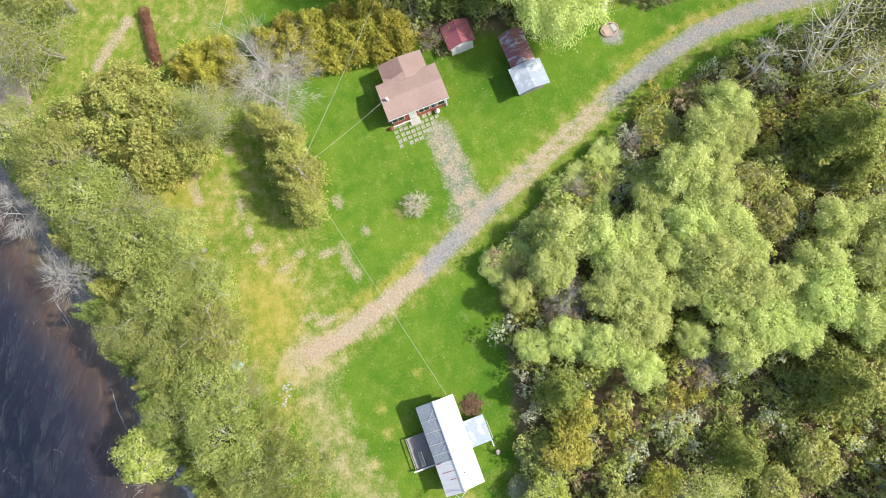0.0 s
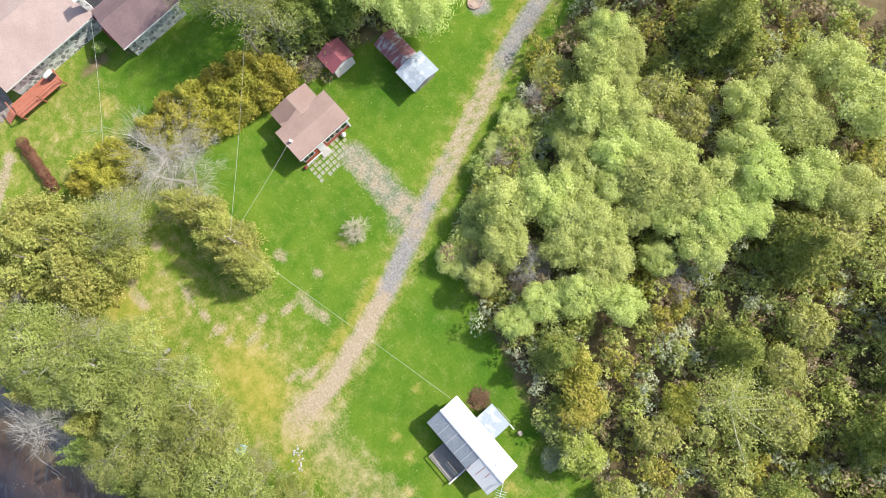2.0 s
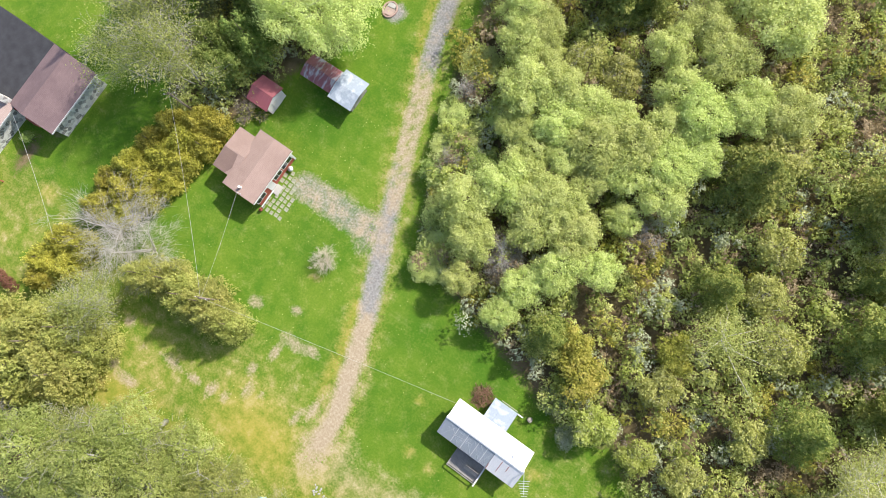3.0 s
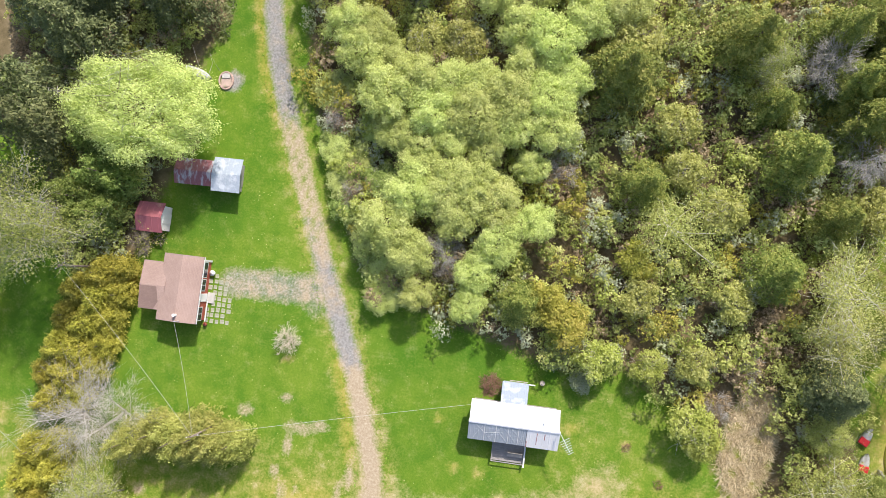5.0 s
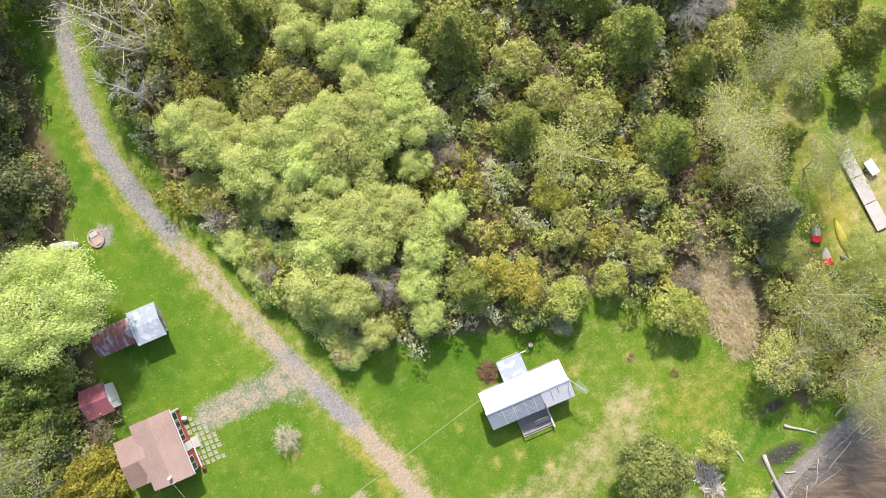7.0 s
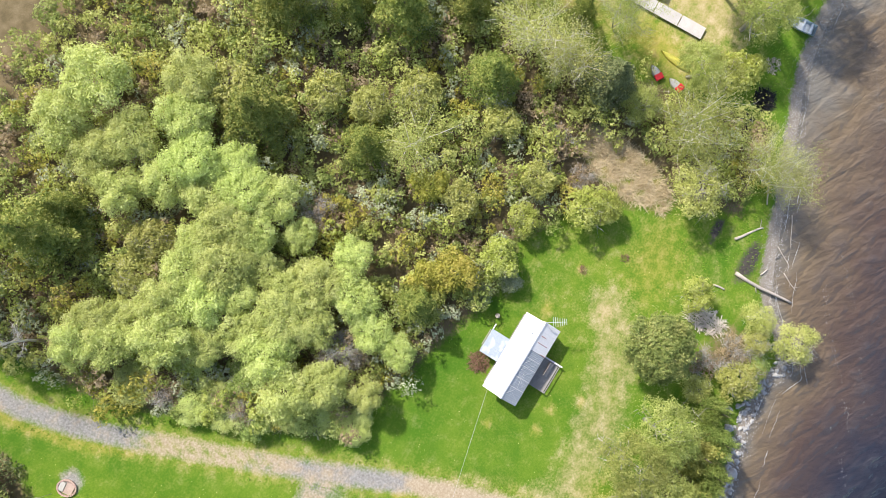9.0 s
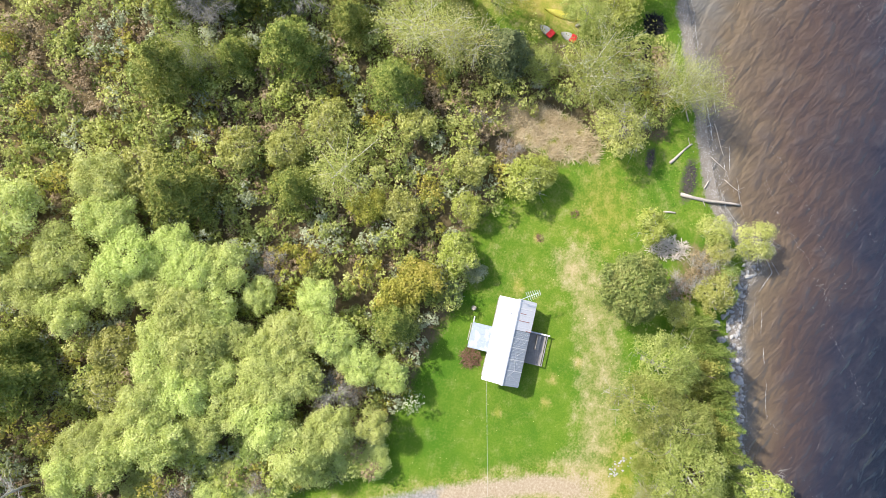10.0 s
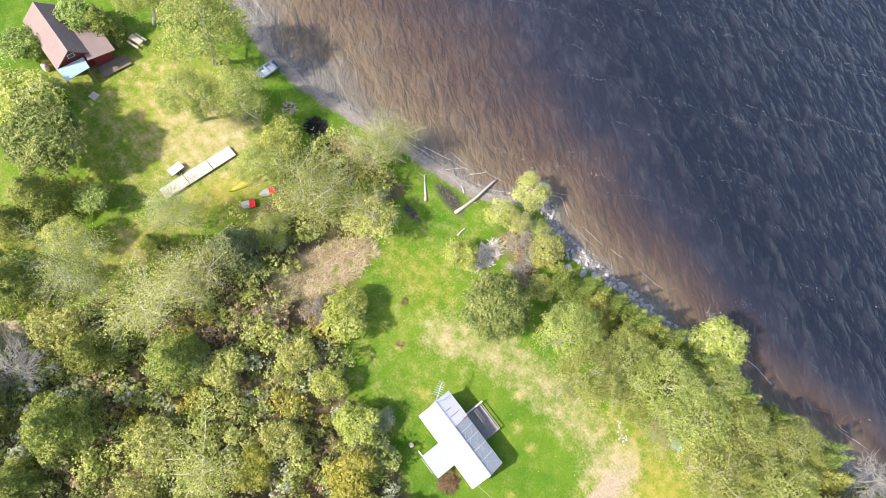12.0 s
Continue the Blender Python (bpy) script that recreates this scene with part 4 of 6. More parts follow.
plant("rust", "bare reddish-brown bush under the willows", "bush", "leafless bushes", (-22.8, 31.2, 2.31), (-20.7, 22.7, 1.88), (-9.3, 18.1, 2.67), (-9.1, 15.2, 1.85), (1.7, 27.0, 2.44), (10.4, -17.9, 2.38), (13.2, -20.3, 2.70), (20.8, 4.4, 2.04), (23.0, 9.0, 2.24))
plant("green", "low green bush beside the track", "bush", "bushes by the track", (-21.1, 20.9, 1.98), (-17.5, 24.2, 2.28), tall=0.6)
E1 = "yellow-tipped evergreen standing in the thicket"
plant("conifer", E1, "tree", "evergreens in the thicket", (7.5, 38.0, 4.64), (10.8, 26.5, 3.23), (25.4, 30.7, 4.01), (24.5, 18.9, 3.63), (32.1, 35.0, 3.79), (19.8, 42.4, 4.40), (33.8, 39.9, 3.98), (34.6, 47.8, 3.36), (32.7, 45.6, 3.17), (35.5, 44.4, 2.97), (30.3, 25.1, 3.02), (30.5, 39.2, 3.39), (29.1, 44.3, 3.58), (23.2, 36.2, 3.00))
plant("conifer", E1, "tree", "evergreens in the thicket", (-14.6, 49.8, 4.93), (-11.5, 49.7, 2.71), (36.9, 14.1, 1.73), (40.9, 27.7, 3.91), (37.1, 34.9, 3.29), (37.6, 38.9, 2.98), (48.2, 21.2, 3.44), (-0.9, 12.9, 2.95))
plant("lime", "broad yellow-green tree by the neighbour's garden", "tree", "garden trees", (59.4, 17.2, 4.47), (42.7, 20.9, 2.42), tall=0.8)
plant("pine", "broad dense yellow-green evergreen by the neighbour's garden", "tree", "garden evergreens", (53.0, 17.0, 5.4), tall=0.9)
plant("green", "dark green bush round the red cabin", "bush", "bushes round the red cabin", (67.5, 14.2, 2.6), (61.3, 16.7, 2.4), (67.5, 6.6, 2.6), (60.2, 13.7, 1.6), (45.4, 16.9, 2.0), (41.9, 27.6, 3.0))
plant("conifer", "small evergreen by the neighbour's garden", "tree", "garden evergreens", (65.4, 4.9, 2.91), (44.7, 29.9, 3.00), (47.8, 24.9, 2.62), tall=0.75)
plant("pine", "dense rounded pine with tufted olive needles by the lake", "tree", "", (8.8, -11.3, 4.9))
plant("spruce", "dark spruce with drooping boughs", "tree", "spruces", (31.0, 7.7, 4.29), (-53.7, 37.4, 5.82), (-42.9, 42.4, 4.9), (-45.2, 47.4, 5.2), (-51.8, 44.1, 6.05), (-59.5, 42.7, 6.22), (-47.4, 52.1, 6.01))
plant("spruce", "tall dark spruce with drooping boughs", "tree", "spruces", (-57.9, 29.3, 5.63), (-41.9, 52.6, 5.20), (-54.7, 25.5, 5.08), (-39.6, 58.4, 4.3), (-42.9, 61.8, 5.16), (-62.6, 19.5, 5.20), (-35.1, 63.2, 4.08), (-25.1, 58.4, 4.34), (-31.8, 69.0, 4.80), tall=1.6)
plant("dead", "dead leaning tree with pale bare limbs", "tree", "", (16.1, 21.9, 4.34), tall=1.25)
plant("birch", "leaning white-stemmed birch with thin young leaves", "tree", "birches", (31.9, 16.6, 4.76), (31.7, 12.4, 3.86), (32.6, -11.8, 2.93))
plant("tall_birch", "tall birch with straight white stems and thin leaves", "tree", "birches", (-22.7, 51.6, 3.85), (-19.5, 56.0, 3.62))
plant("bare", "bare grey tree with fine twigs", "tree", "bare trees", (32.5, 31.6, 3.60), (-31.3, -33.9, 4.13), (-41.9, -37.5, 3.99), (-47.1, -28.8, 3.50), (-9.2, 17.0, 2.15), (27.8, 40.0, 2.59), (28.3, 41.3, 2.99))
plant("white_bare", "bleached leafless tree with pale spreading limbs", "tree", "bare trees", (-49.0, -5.5, 5.32), (-44.4, -5.4, 4.59), tall=0.62)
plant("snag", "dead grey tree leaning over the track", "tree", "bare trees", (-25.6, 45.1, 2.36))
plant("greytree", "tall grey budding tree behind the hedge", "tree", "budding trees", (-51.1, 14.1, 5.08), (-54.2, 16.8, 5.72), (-57.4, 11.4, 4.15), tall=1.35)
plant("golden", "pale golden young tree with white limbs on the point", "tree", "young trees on the point", (17.5, -25.4, 2.72), (17.6, -20.3, 2.08), (15.3, -21.5, 1.77))
plant("green", "small green bush on the stony point", "bush", "bushes on the point", (13.2, -23.1, 1.67), (10.7, -23.6, 1.56), tall=0.8)
plant("greytree", "grey budding tree with thin leaves", "tree", "budding trees", (22.6, 39.6, 2.90), (37.8, 21.6, 4.44), (38.2, 10.3, 3.47), (-43.0, -13.9, 4.56), (-62.0, -30.1, 6.40), (-59.8, -33.4, 4.76), (-27.9, -21.2, 3.78), (-21.3, -21.5, 3.54), (-36.1, -24.0, 3.84), (-12.0, -18.4, 3.10))
LS = "pale green lakeside tree with young leaves and grey limbs"
plant("shore", LS, "tree", "lakeside trees", (1.5, -16.1, 4.43), (-3.2, -14.9, 4.42), (-4.5, -18.9, 4.54), (-9.2, -20.6, 4.96), (-7.9, -17.3, 3.30), (-14.1, -20.9, 4.97), (-13.1, -26.7, 3.53))
plant("aspen", "pale green aspen with white limbs beside the boats", "tree", "aspens", (31.7, -2.0, 4.9), (32.1, -14.0, 3.2))
plant("golden", "round yellow-green young tree at the reeds", "tree", "young trees at the reeds", (25.8, -6.8, 3.4))
plant("shore", LS, "tree", "lakeside trees", (38.0, -0.1, 3.4), (31.0, 3.2, 2.6), tall=0.75)
plant("shore", LS, "tree", "lakeside trees", (-18.8, -19.3, 4.99), (-18.8, -24.6, 4.37), (-24.8, -23.3, 4.82), (-24.3, -18.9, 4.39), (-31.6, -24.0, 5.50), (-30.5, -19.8, 4.64), (-34.3, -27.4, 4.99), (-39.6, -28.6, 5.58), (-45.0, -31.4, 5.44), (-50.1, -35.1, 4.84), (-23.4, -28.5, 4.18), (-67.8, -27.3, 6.41), (55.1, -4.0, 5.88), (49.1, 2.0, 4.15), (46.3, -2.7, 4.17), (63.9, -0.6, 3.77))
plant("lime", "fresh lime-green tree on the bank", "tree", "lime-green trees", (-10.1, -30.5, 3.43))
plant("darkcedar", "dark green cedar along the lake edge", "tree", "lakeside cedars", (6.3, -21.0, 1.97), (3.6, -22.3, 2.17), (0.2, -23.7, 2.28), (-2.9, -25.0, 2.07), (-6.0, -25.8, 2.28), (-8.9, -26.5, 2.28), (-11.7, -27.2, 2.28), (-15.2, -28.3, 2.29), (-20.4, -29.9, 2.30), (-26.9, -31.7, 2.31), tall=1.5)
plant("cedar", "tall feathery cedar with yellowish tips", "tree", "cedars", (1.3, -21.6, 3.31), (-3.6, -24.6, 3.10), (-47.1, -23.3, 5.47), (-51.6, -23.8, 5.10), (-48.7, -18.9, 4.18), (-45.3, -17.2, 3.93), (-42.4, -21.4, 4.54), (-50.4, -29.1, 4.41), (-6.9, -25.6, 2.69), (-17.2, -28.5, 2.71), (-28.6, -30.3, 3.05), (-37.2, -32.8, 2.99), (-46.8, -20.1, 4.60), (-52.8, -22.0, 4.01), (-41.3, -17.7, 3.46))
plant("cedar", "feathery cedar in a short row on the lawn", "tree", "cedars on the lawn", (-41.3, -7.2, 2.71), (-38.6, -6.0, 3.01), (-36.0, -6.4, 3.21), (-33.6, -5.6, 3.19), (-31.5, -6.3, 2.97), (-29.8, -6.0, 2.43), tall=1.2)
plant("darkcedar", "dark green cedar in the row behind the sheds", "tree", "cedars", (-48.2, 21.6, 3.83), (-48.4, 17.1, 3.14), (-51.3, 18.6, 3.74), (-48.8, 25.4, 4.07))
plant("hedge", "clipped golden-green cedar hedge bush", "hedge", "cedar hedge row", (-46.0, 11.0, 2.3), (-48.6, 10.4, 2.3), (-45.9, 8.2, 2.2), (-48.4, 7.6, 2.4), (-51.2, 8.6, 2.2), (-46.6, 5.2, 2.2), (-49.2, 4.6, 2.5), (-52.0, 5.2, 2.3), (-47.2, 2.2, 2.2), (-49.9, 1.6, 2.5), (-52.6, 1.6, 2.2), (-48.0, -0.8, 2.2), (-50.8, -1.6, 2.4), (-53.4, -1.4, 2.0), (-49.4, -3.8, 2.1), (-52.4, -4.6, 2.3), (-50.6, -9.6, 2.2), (-53.4, -10.4, 2.3), (-51.2, -12.6, 2.2), (-54.0, -13.4, 2.2), (-53.0, -15.4, 1.9))


def undergrowth():
    """The shrubs and saplings that fill the woods: one joined mass for each leaf colour."""
    g = np.random.default_rng(23)
    n = 10000
    x, y = g.uniform(-64, 50, n), g.uniform(-12, 64, n)
    woods = inside(x, y, list(WOODS)) & (seg_dist(x, y, list(WOODS) + [WOODS[0]]) > 0.9)
    north = inside(x, y, list(NORTH_WOODS)) & (seg_dist(x, y, list(NORTH_WOODS) + [NORTH_WOODS[0]]) > 1.5)
    ok = (woods | north) & (inland(x, y) > 5) & ~((x > 19.5) & (x < 28) & (y < 6.5)) & (seg_dist(x, y, ROAD) > 3.0)
    x, y = x[ok], y[ok]
    # keep a loose spacing
    keep, cell = [], set()
    for i in range(len(x)):
        c = (int(x[i] / 1.55), int(y[i] / 1.55))
        if c not in cell:
            cell.add(c)
            keep.append(i)
    x, y = x[keep], y[keep]
    mix = 0.5 + 0.30 * np.sin(x * 0.31 + 0.7) * np.cos(y * 0.27) + g.normal(size=len(x)) * 0.24
    roll = g.random(len(x))
    bare, bright, pale = roll < 0.13, (roll > 0.13) & (roll < 0.24), (roll > 0.24) & (roll < 0.34)
    rest = roll > 0.34
    kinds = (("rust_leaf", bare), ("lime_leaf", bright), ("blossom_leaf", pale), ("olive_leaf", rest & (mix < 0.40)), ("green_leaf", rest & (mix >= 0.40) & (mix < 0.62)), ("shore_leaf", rest & (mix >= 0.62) & (mix < 0.84)), ("yellow_leaf", rest & (mix >= 0.84)))
    for leaf, sel in kinds:
        pts, nrms = [], []
        for cx, cy in zip(x[sel], y[sel]):
            r = g.uniform(0.85, 2.1)
            h = r * g.uniform(0.7, 1.75)
            ls = [(cx + g.normal() * r * 0.5, cy + g.normal() * r * 0.5, h * g.uniform(0.4, 0.9), r * g.uniform(0.3, 0.6), 1.0) for _ in range(4)]
            p, d = puffs(ls, int(190 * r), g, 0.6, spray=4, loose=0.11)
            pts.append(p)
            nrms.append(unit(d * 0.9 + (0, 0, 0.4) + g.normal(size=p.shape) * 0.4))
        me = leaves(np.concatenate(pts), np.concatenate(nrms), 0.31, 0.17, g, "undergrowth", M[leaf])
        tagged(new("undergrowth", me), "dense mixed shrubs and saplings filling the woods", "undergrowth", kind="stuff")
    t = np.stack((x, y, np.full(len(x), 0.7)), 1)
    ob = twigs(t[::2], 11, 2.2, g, "undergrowth_twigs", M["twig"], None, 0.022, 0.7)
    tagged(ob, "bare brown twigs among the shrubs", "twigs", kind="stuff")


undergrowth()

# ---- white-roofed cabin ----


def rib_sheet(x0, x1, ya, za, yb, zb, ribs, thick=0.03, rib=0.022):
    """One metal roof sheet from eave to ridge, its ribs folded out of the sheet."""
    line = [(x0, 0.0)]
    for i in range(ribs):
        x = x0 + (i + 0.5) * (x1 - x0) / ribs
        line += [(x - 0.045, 0.0), (x - 0.02, rib), (x + 0.02, rib), (x + 0.045, 0.0)]
    line.append((x1, 0.0))
    bm = bmesh.new()
    rows = [[bm.verts.new((x, y, z + q + d)) for x, q in line] for y, z, d in ((ya, za, 0), (yb, zb, 0), (yb, zb, -thick), (ya, za, -thick))]
    for r0, r1 in zip(rows, rows[1:] + rows[:1]):
        for k in range(len(line) - 1):
            bm.faces.new((r0[k], r0[k + 1], r1[k + 1], r1[k]))
    for k in (0, -1):
        bm.faces.new([r[k] for r in rows])
    bmesh.ops.recalc_face_normals(bm, faces=bm.faces)
    return bm


def gable_wall(x0, x1, y0, y1, eave, ridge, ry):
    """Four walls with two gables under a ridge along x."""
    bm = bmesh.new()
    a = [bm.verts.new(p) for p in ((x0, y0, -0.2), (x0, y1, -0.2), (x0, y1, eave), (x0, ry, ridge), (x0, y0, eave))]
    b = [bm.verts.new(p) for p in ((x1, y0, -0.2), (x1, y1, -0.2), (x1, y1, eave), (x1, ry, ridge), (x1, y0, eave))]
    bm.faces.new(a)
    bm.faces.new(b[::-1])
    for i in range(5):
        j = (i + 1) % 5
        bm.faces.new((a[j], a[i], b[i], b[j]))
    return bm


def build_cabin():
    ob = thing("cabin", 0, 0, 0, 0, "small cabin with a patched white and grey metal roof", "cabin")
    part("wall", gable_wall(-4.35, 4.5, -1.8, 1.85, 2.2, 3.3, 0.0), M["grey_wood"], ob, "weathered grey board walls")
    cuts = (-4.65, -1.6, 1.45, 4.72)
    for i in range(3):
        part("roof_sheet", rib_sheet(cuts[i], cuts[i + 1] - 0.02, 2.12, 2.32, -0.02, 3.46, 5), M["white_metal"], ob, "white painted metal sheet")
    south = (-4.68, -2.95, -1.75, -0.45, 0.6, 1.45)
    for i in range(5):
        part("roof_sheet", rib_sheet(south[i], south[i + 1] - 0.05, -2.1, 2.25, 0.02, 3.44 - 0.004 * i, 4), M["grey_metal"], ob, "grey corrugated metal sheet")
    part("roof_sheet", rib_sheet(1.45, 4.82, -2.16, 2.24, 0.02, 3.45, 5), M["rust_white_metal"], ob, "white metal sheet with rust streaks")
    part("ridge_cap", slab(slab(bmesh.new(), ((-4.7, 0.16, 3.42), (4.8, 0.16, 3.42), (4.8, 0, 3.50), (-4.7, 0, 3.50)), 0.02),
                           ((-4.7, -0.16, 3.42), (4.8, -0.16, 3.42), (4.8, 0, 3.50), (-4.7, 0, 3.50)), 0.02), M["white_metal"], ob)
    def on_south(x0, x1, ya, yb, lift=0.05, h=0.02):
        za, zb = 2.25 + (ya + 2.1) * 0.561 + lift, 2.25 + (yb + 2.1) * 0.561 + lift
        return slab(bmesh.new(), ((x0, ya, za), (x1, ya, za), (x1, yb, zb), (x0, yb, zb)), h)

    for x in (-2.98, -1.78, -0.48, 0.57):
        part("batten", on_south(x - 0.035, x + 0.035, -2.1, -0.05), M["white_paint"], ob, "white roof batten")
    for x, ya, yb in ((3.3, -1.1, -0.4), (2.5, -1.75, -0.4), (1.5, -2.2, -1.5)):
        part("rust_strip", on_south(x - 0.03, x + 0.03, ya, yb, 0.042), M["red_paint"], ob, "red rusted strip")
    for i, (xa, xb, ya, yb) in enumerate(((-4.2, -3.2, -2.0, -0.4), (-3.9, -2.2, -0.3, -1.9), (-2.4, -1.2, -1.6, -0.3), (-1.9, -0.6, -0.5, -1.9), (-0.9, 0.3, -0.4, -1.8), (-0.2, 1.1, -0.3, -1.6), (-3.1, -1.0, -1.2, -0.9), (0.7, 1.2, -1.9, -0.5))):
        za, zb = (2.25 + (y + 2.1) * 0.561 + 0.045 for y in (ya, yb))
        part("cord", tube(bmesh.new(), ((xa, ya, za), ((xa + xb) / 2, (ya + yb) / 2 + 0.06, (za + zb) / 2 + 0.03), (xb, yb, zb)), (0.012, 0.012, 0.012), 4), M["white_paint"], ob, "white cord over the roof sheets")
    # lean-to on the wood side
    part("leanto_wall", box(-1.45, 1.05, 1.852, 4.1, -0.2, 1.85), M["grey_wood"], ob)
    part("leanto_roof", rib_sheet(-1.62, 1.18, 4.32, 1.95, 2.1, 2.22, 4), M["pale_blue_metal"], ob, "pale blue-white metal lean-to roof")
    part("eave_board", box(-0.9, 1.05, 4.42, 4.48, 1.7, 1.8), M["drift_wood"], ob)
    part("gutter_pipe", box(1.2, 1.85, 4.2, 4.32, 1.85, 1.95, bevel=0.02), M["white_paint"], ob, "white spout")
    # plank deck towards the lake
    for i in range(11):
        y = -4.45 + i * 0.235
        part("deck_board", box(-1.95, 1.6, y, y + 0.215, 0.30, 0.345), M["grey_wood"], ob)
    part("deck_frame", box(-1.9, 1.55, -4.4, -1.9, -0.1, 0.295), M["grey_wood"], ob)
    for x in (-1.95, 1.55):
        part("railing", box(x, x + 0.07, -4.45, -1.9, 0.62, 0.69), M["grey_wood"], ob)
        for y in (-4.45, -3.2, -2.0):
            part("post", box(x, x + 0.09, y, y + 0.09, 0.3, 0.62), M["grey_wood"], ob)
    part("railing", box(-1.95, 1.65, -4.54, -4.46, 0.62, 0.69), M["grey_wood"], ob)
    part("beam", box(1.50, 1.66, -4.75, -1.95, 0.694, 0.76), M["white_paint"], ob, "white painted beam")
    for y, w in ((-1.82, -2.6), (-1.82, 2.9), (-1.82, 0.2)):
        part("window", box(w - 0.45, w + 0.45, y - 0.03, y + 0.02, 0.95, 1.85), M["dark_glass"], ob)
    part("chimney", tube(bmesh.new(), ((3.1, 0.7, 2.9), (3.1, 0.7, 3.35)), (0.09, 0.09), 10), M["silver_metal"], ob)
    b = thing("bench", 0.55, -3.55, 0.345, 0, "weathered grey wooden bench on the deck", "bench")
    part("seat", box(-0.8, 0.8, -0.2, 0.2, 0.42, 0.46, bevel=0.01), M["drift_wood"], b)
    part("backrest", box(-0.8, 0.8, 0.26, 0.30, 0.5, 0.9, bevel=0.01), M["drift_wood"], b)
    for x in (-0.72, 0.66):
        part("leg", box(x, x + 0.06, -0.18, 0.28, 0, 0.42), M["grey_wood"], b)
    a = thing("antenna", 4.75, 0.05, 0, 0, "metal television aerial on a mast by the gable", "antenna")
    part("mast", tube(bmesh.new(), ((0, 0, -0.1), (0, 0, 4.1)), (0.035, 0.03), 6), M["silver_metal"], a)
    part("boom", tube(bmesh.new(), ((-0.1, 0.15, 4.0), (1.15, -1.75, 4.0)), (0.03, 0.03), 5), M["silver_metal"], a)
    dirn = Vector((1.25, -1.9, 0)).normalized()
    side = Vector((dirn.y, -dirn.x, 0))
    for i in range(7):
        c = Vector((0.15, -0.2, 4.02)) + dirn * (0.5 + 0.24 * i)
        q = side * (0.58 - 0.045 * i)
        part("element", tube(bmesh.new(), (c - q, c + q), (0.022, 0.022), 5), M["silver_metal"], a)


build_cabin()

# ---- brown-roofed house ----


def hip_block(ob, x0, x1, y0, y1, eave, ridge, over, roof, wall, ridge_along="y", wall_label="", thick=0.12):
    """Walls and a gable roof over a rectangle."""
    if ridge_along == "x":
        ym = (y0 + y1) / 2
        part("wall", gable_wall(x0, x1, y0, y1, eave, ridge, ym), M[wall], ob, wall_label)
        k = (ridge - eave) / (ym - y0)
        e = eave - k * over + 0.14
        for s, ya in ((-1, y0 - over), (1, y1 + over)):
            roof_uv(part("roof", slab(bmesh.new(), ((x0 - over, ya, e), (x1 + over, ya, e), (x1 + over, ym, ridge + 0.14), (x0 - over, ym, ridge + 0.14)), thick), M[roof], ob))
    else:
        xm = (x0 + x1) / 2
        bm = gable_wall(y0, y1, x0, x1, eave, ridge, xm)
        bmesh.ops.transform(bm, matrix=Matrix(((0, 1, 0, 0), (1, 0, 0, 0), (0, 0, 1, 0), (0, 0, 0, 1))), verts=bm.verts)
        bmesh.ops.reverse_faces(bm, faces=bm.faces)
        part("wall", bm, M[wall], ob, wall_label)
        k = (ridge - eave) / (xm - x0)
        e = eave - k * over + 0.14
        for s, xa in ((-1, x0 - over), (1, x1 + over)):
            roof_uv(part("roof", slab(bmesh.new(), ((xa, y0 - over, e), (xa, y1 + over, e), (xm, y1 + over, ridge + 0.14), (xm, y0 - over, ridge + 0.14)), thick), M[roof], ob))


def build_house():
    ob = thing("house", 0, 0, 0, 0, "small red and white house with a brown shingle roof", "house")
    hip_block(ob, -38.4, -34.75, 6.65, 13.4, 2.55, 2.92, 0.3, "brown_shingle", "red_paint", "y", "red painted siding")
    hip_block(ob, -40.55, -38.402, 7.65, 12.4, 2.42, 2.72, 0.28, "brown_shingle", "red_paint", "x", "red painted siding")
    patch = roof_uv(part("roof_patch", slab(bmesh.new(), ((-40.8, 7.4, 2.529), (-39.2, 7.4, 2.529), (-38.75, 8.3, 2.642), (-39.0, 9.9, 2.8445), (-40.8, 9.9, 2.8445)), 0.01), M["worn_shingle"], ob, "darker weathered shingles"))
    patch.location.z = 0.012
    part("fascia", box(-34.42, -34.38, 6.35, 13.7, 2.42, 2.58), M["white_paint"], ob, "white eave board")
    part("porch_rail", box(-34.30, -34.22, 6.6, 8.9, 0.8, 0.95), M["white_paint"], ob)
    part("corner_board", box(-34.76, -34.66, 13.2, 13.42, 0, 2.5), M["white_paint"], ob)
    for y, w in ((12.3, 0.8), (10.6, 0.6), (7.4, 0.7)):
        win = part("window", box(-34.748, -34.69, y - w - 0.08, y + w + 0.08, 0.85, 2.1), M["white_paint"], ob, "white framed window")
        part("pane", box(-34.688, -34.68, y - w, y - 0.03, 0.95, 2.0), M["dark_glass"], win)
        part("pane", box(-34.688, -34.68, y + 0.03, y + w, 0.95, 2.0), M["dark_glass"], win)
    door = part("door", box(-34.748, -34.68, 8.75, 9.65, 0.15, 2.15), M["white_paint"], ob, "white front door")
    part("handle", box(-34.68, -34.64, 9.5, 9.56, 1.0, 1.12), M["silver_metal"], door)
    part("step", box(-34.66, -33.9, 8.6, 9.8, -0.1, 0.16, bevel=0.02), M["concrete"], ob, "pale concrete doorstep")
    part("vent_pipe", tube(bmesh.new(), ((-36.5, 7.1, 2.9), (-36.5, 7.1, 3.5)), (0.16, 0.16), 10), M["white_paint"], ob, "white roof vent")
    part("service_mast", tube(bmesh.new(), ((-36.1, 6.5, 2.6), (-36.1, 6.5, 4.0)), (0.04, 0.04), 6), M["silver_metal"], ob)
    settle(ob, -37.64, 10.02, -39.49, 9.87, 1.092, 1.02)


build_house()


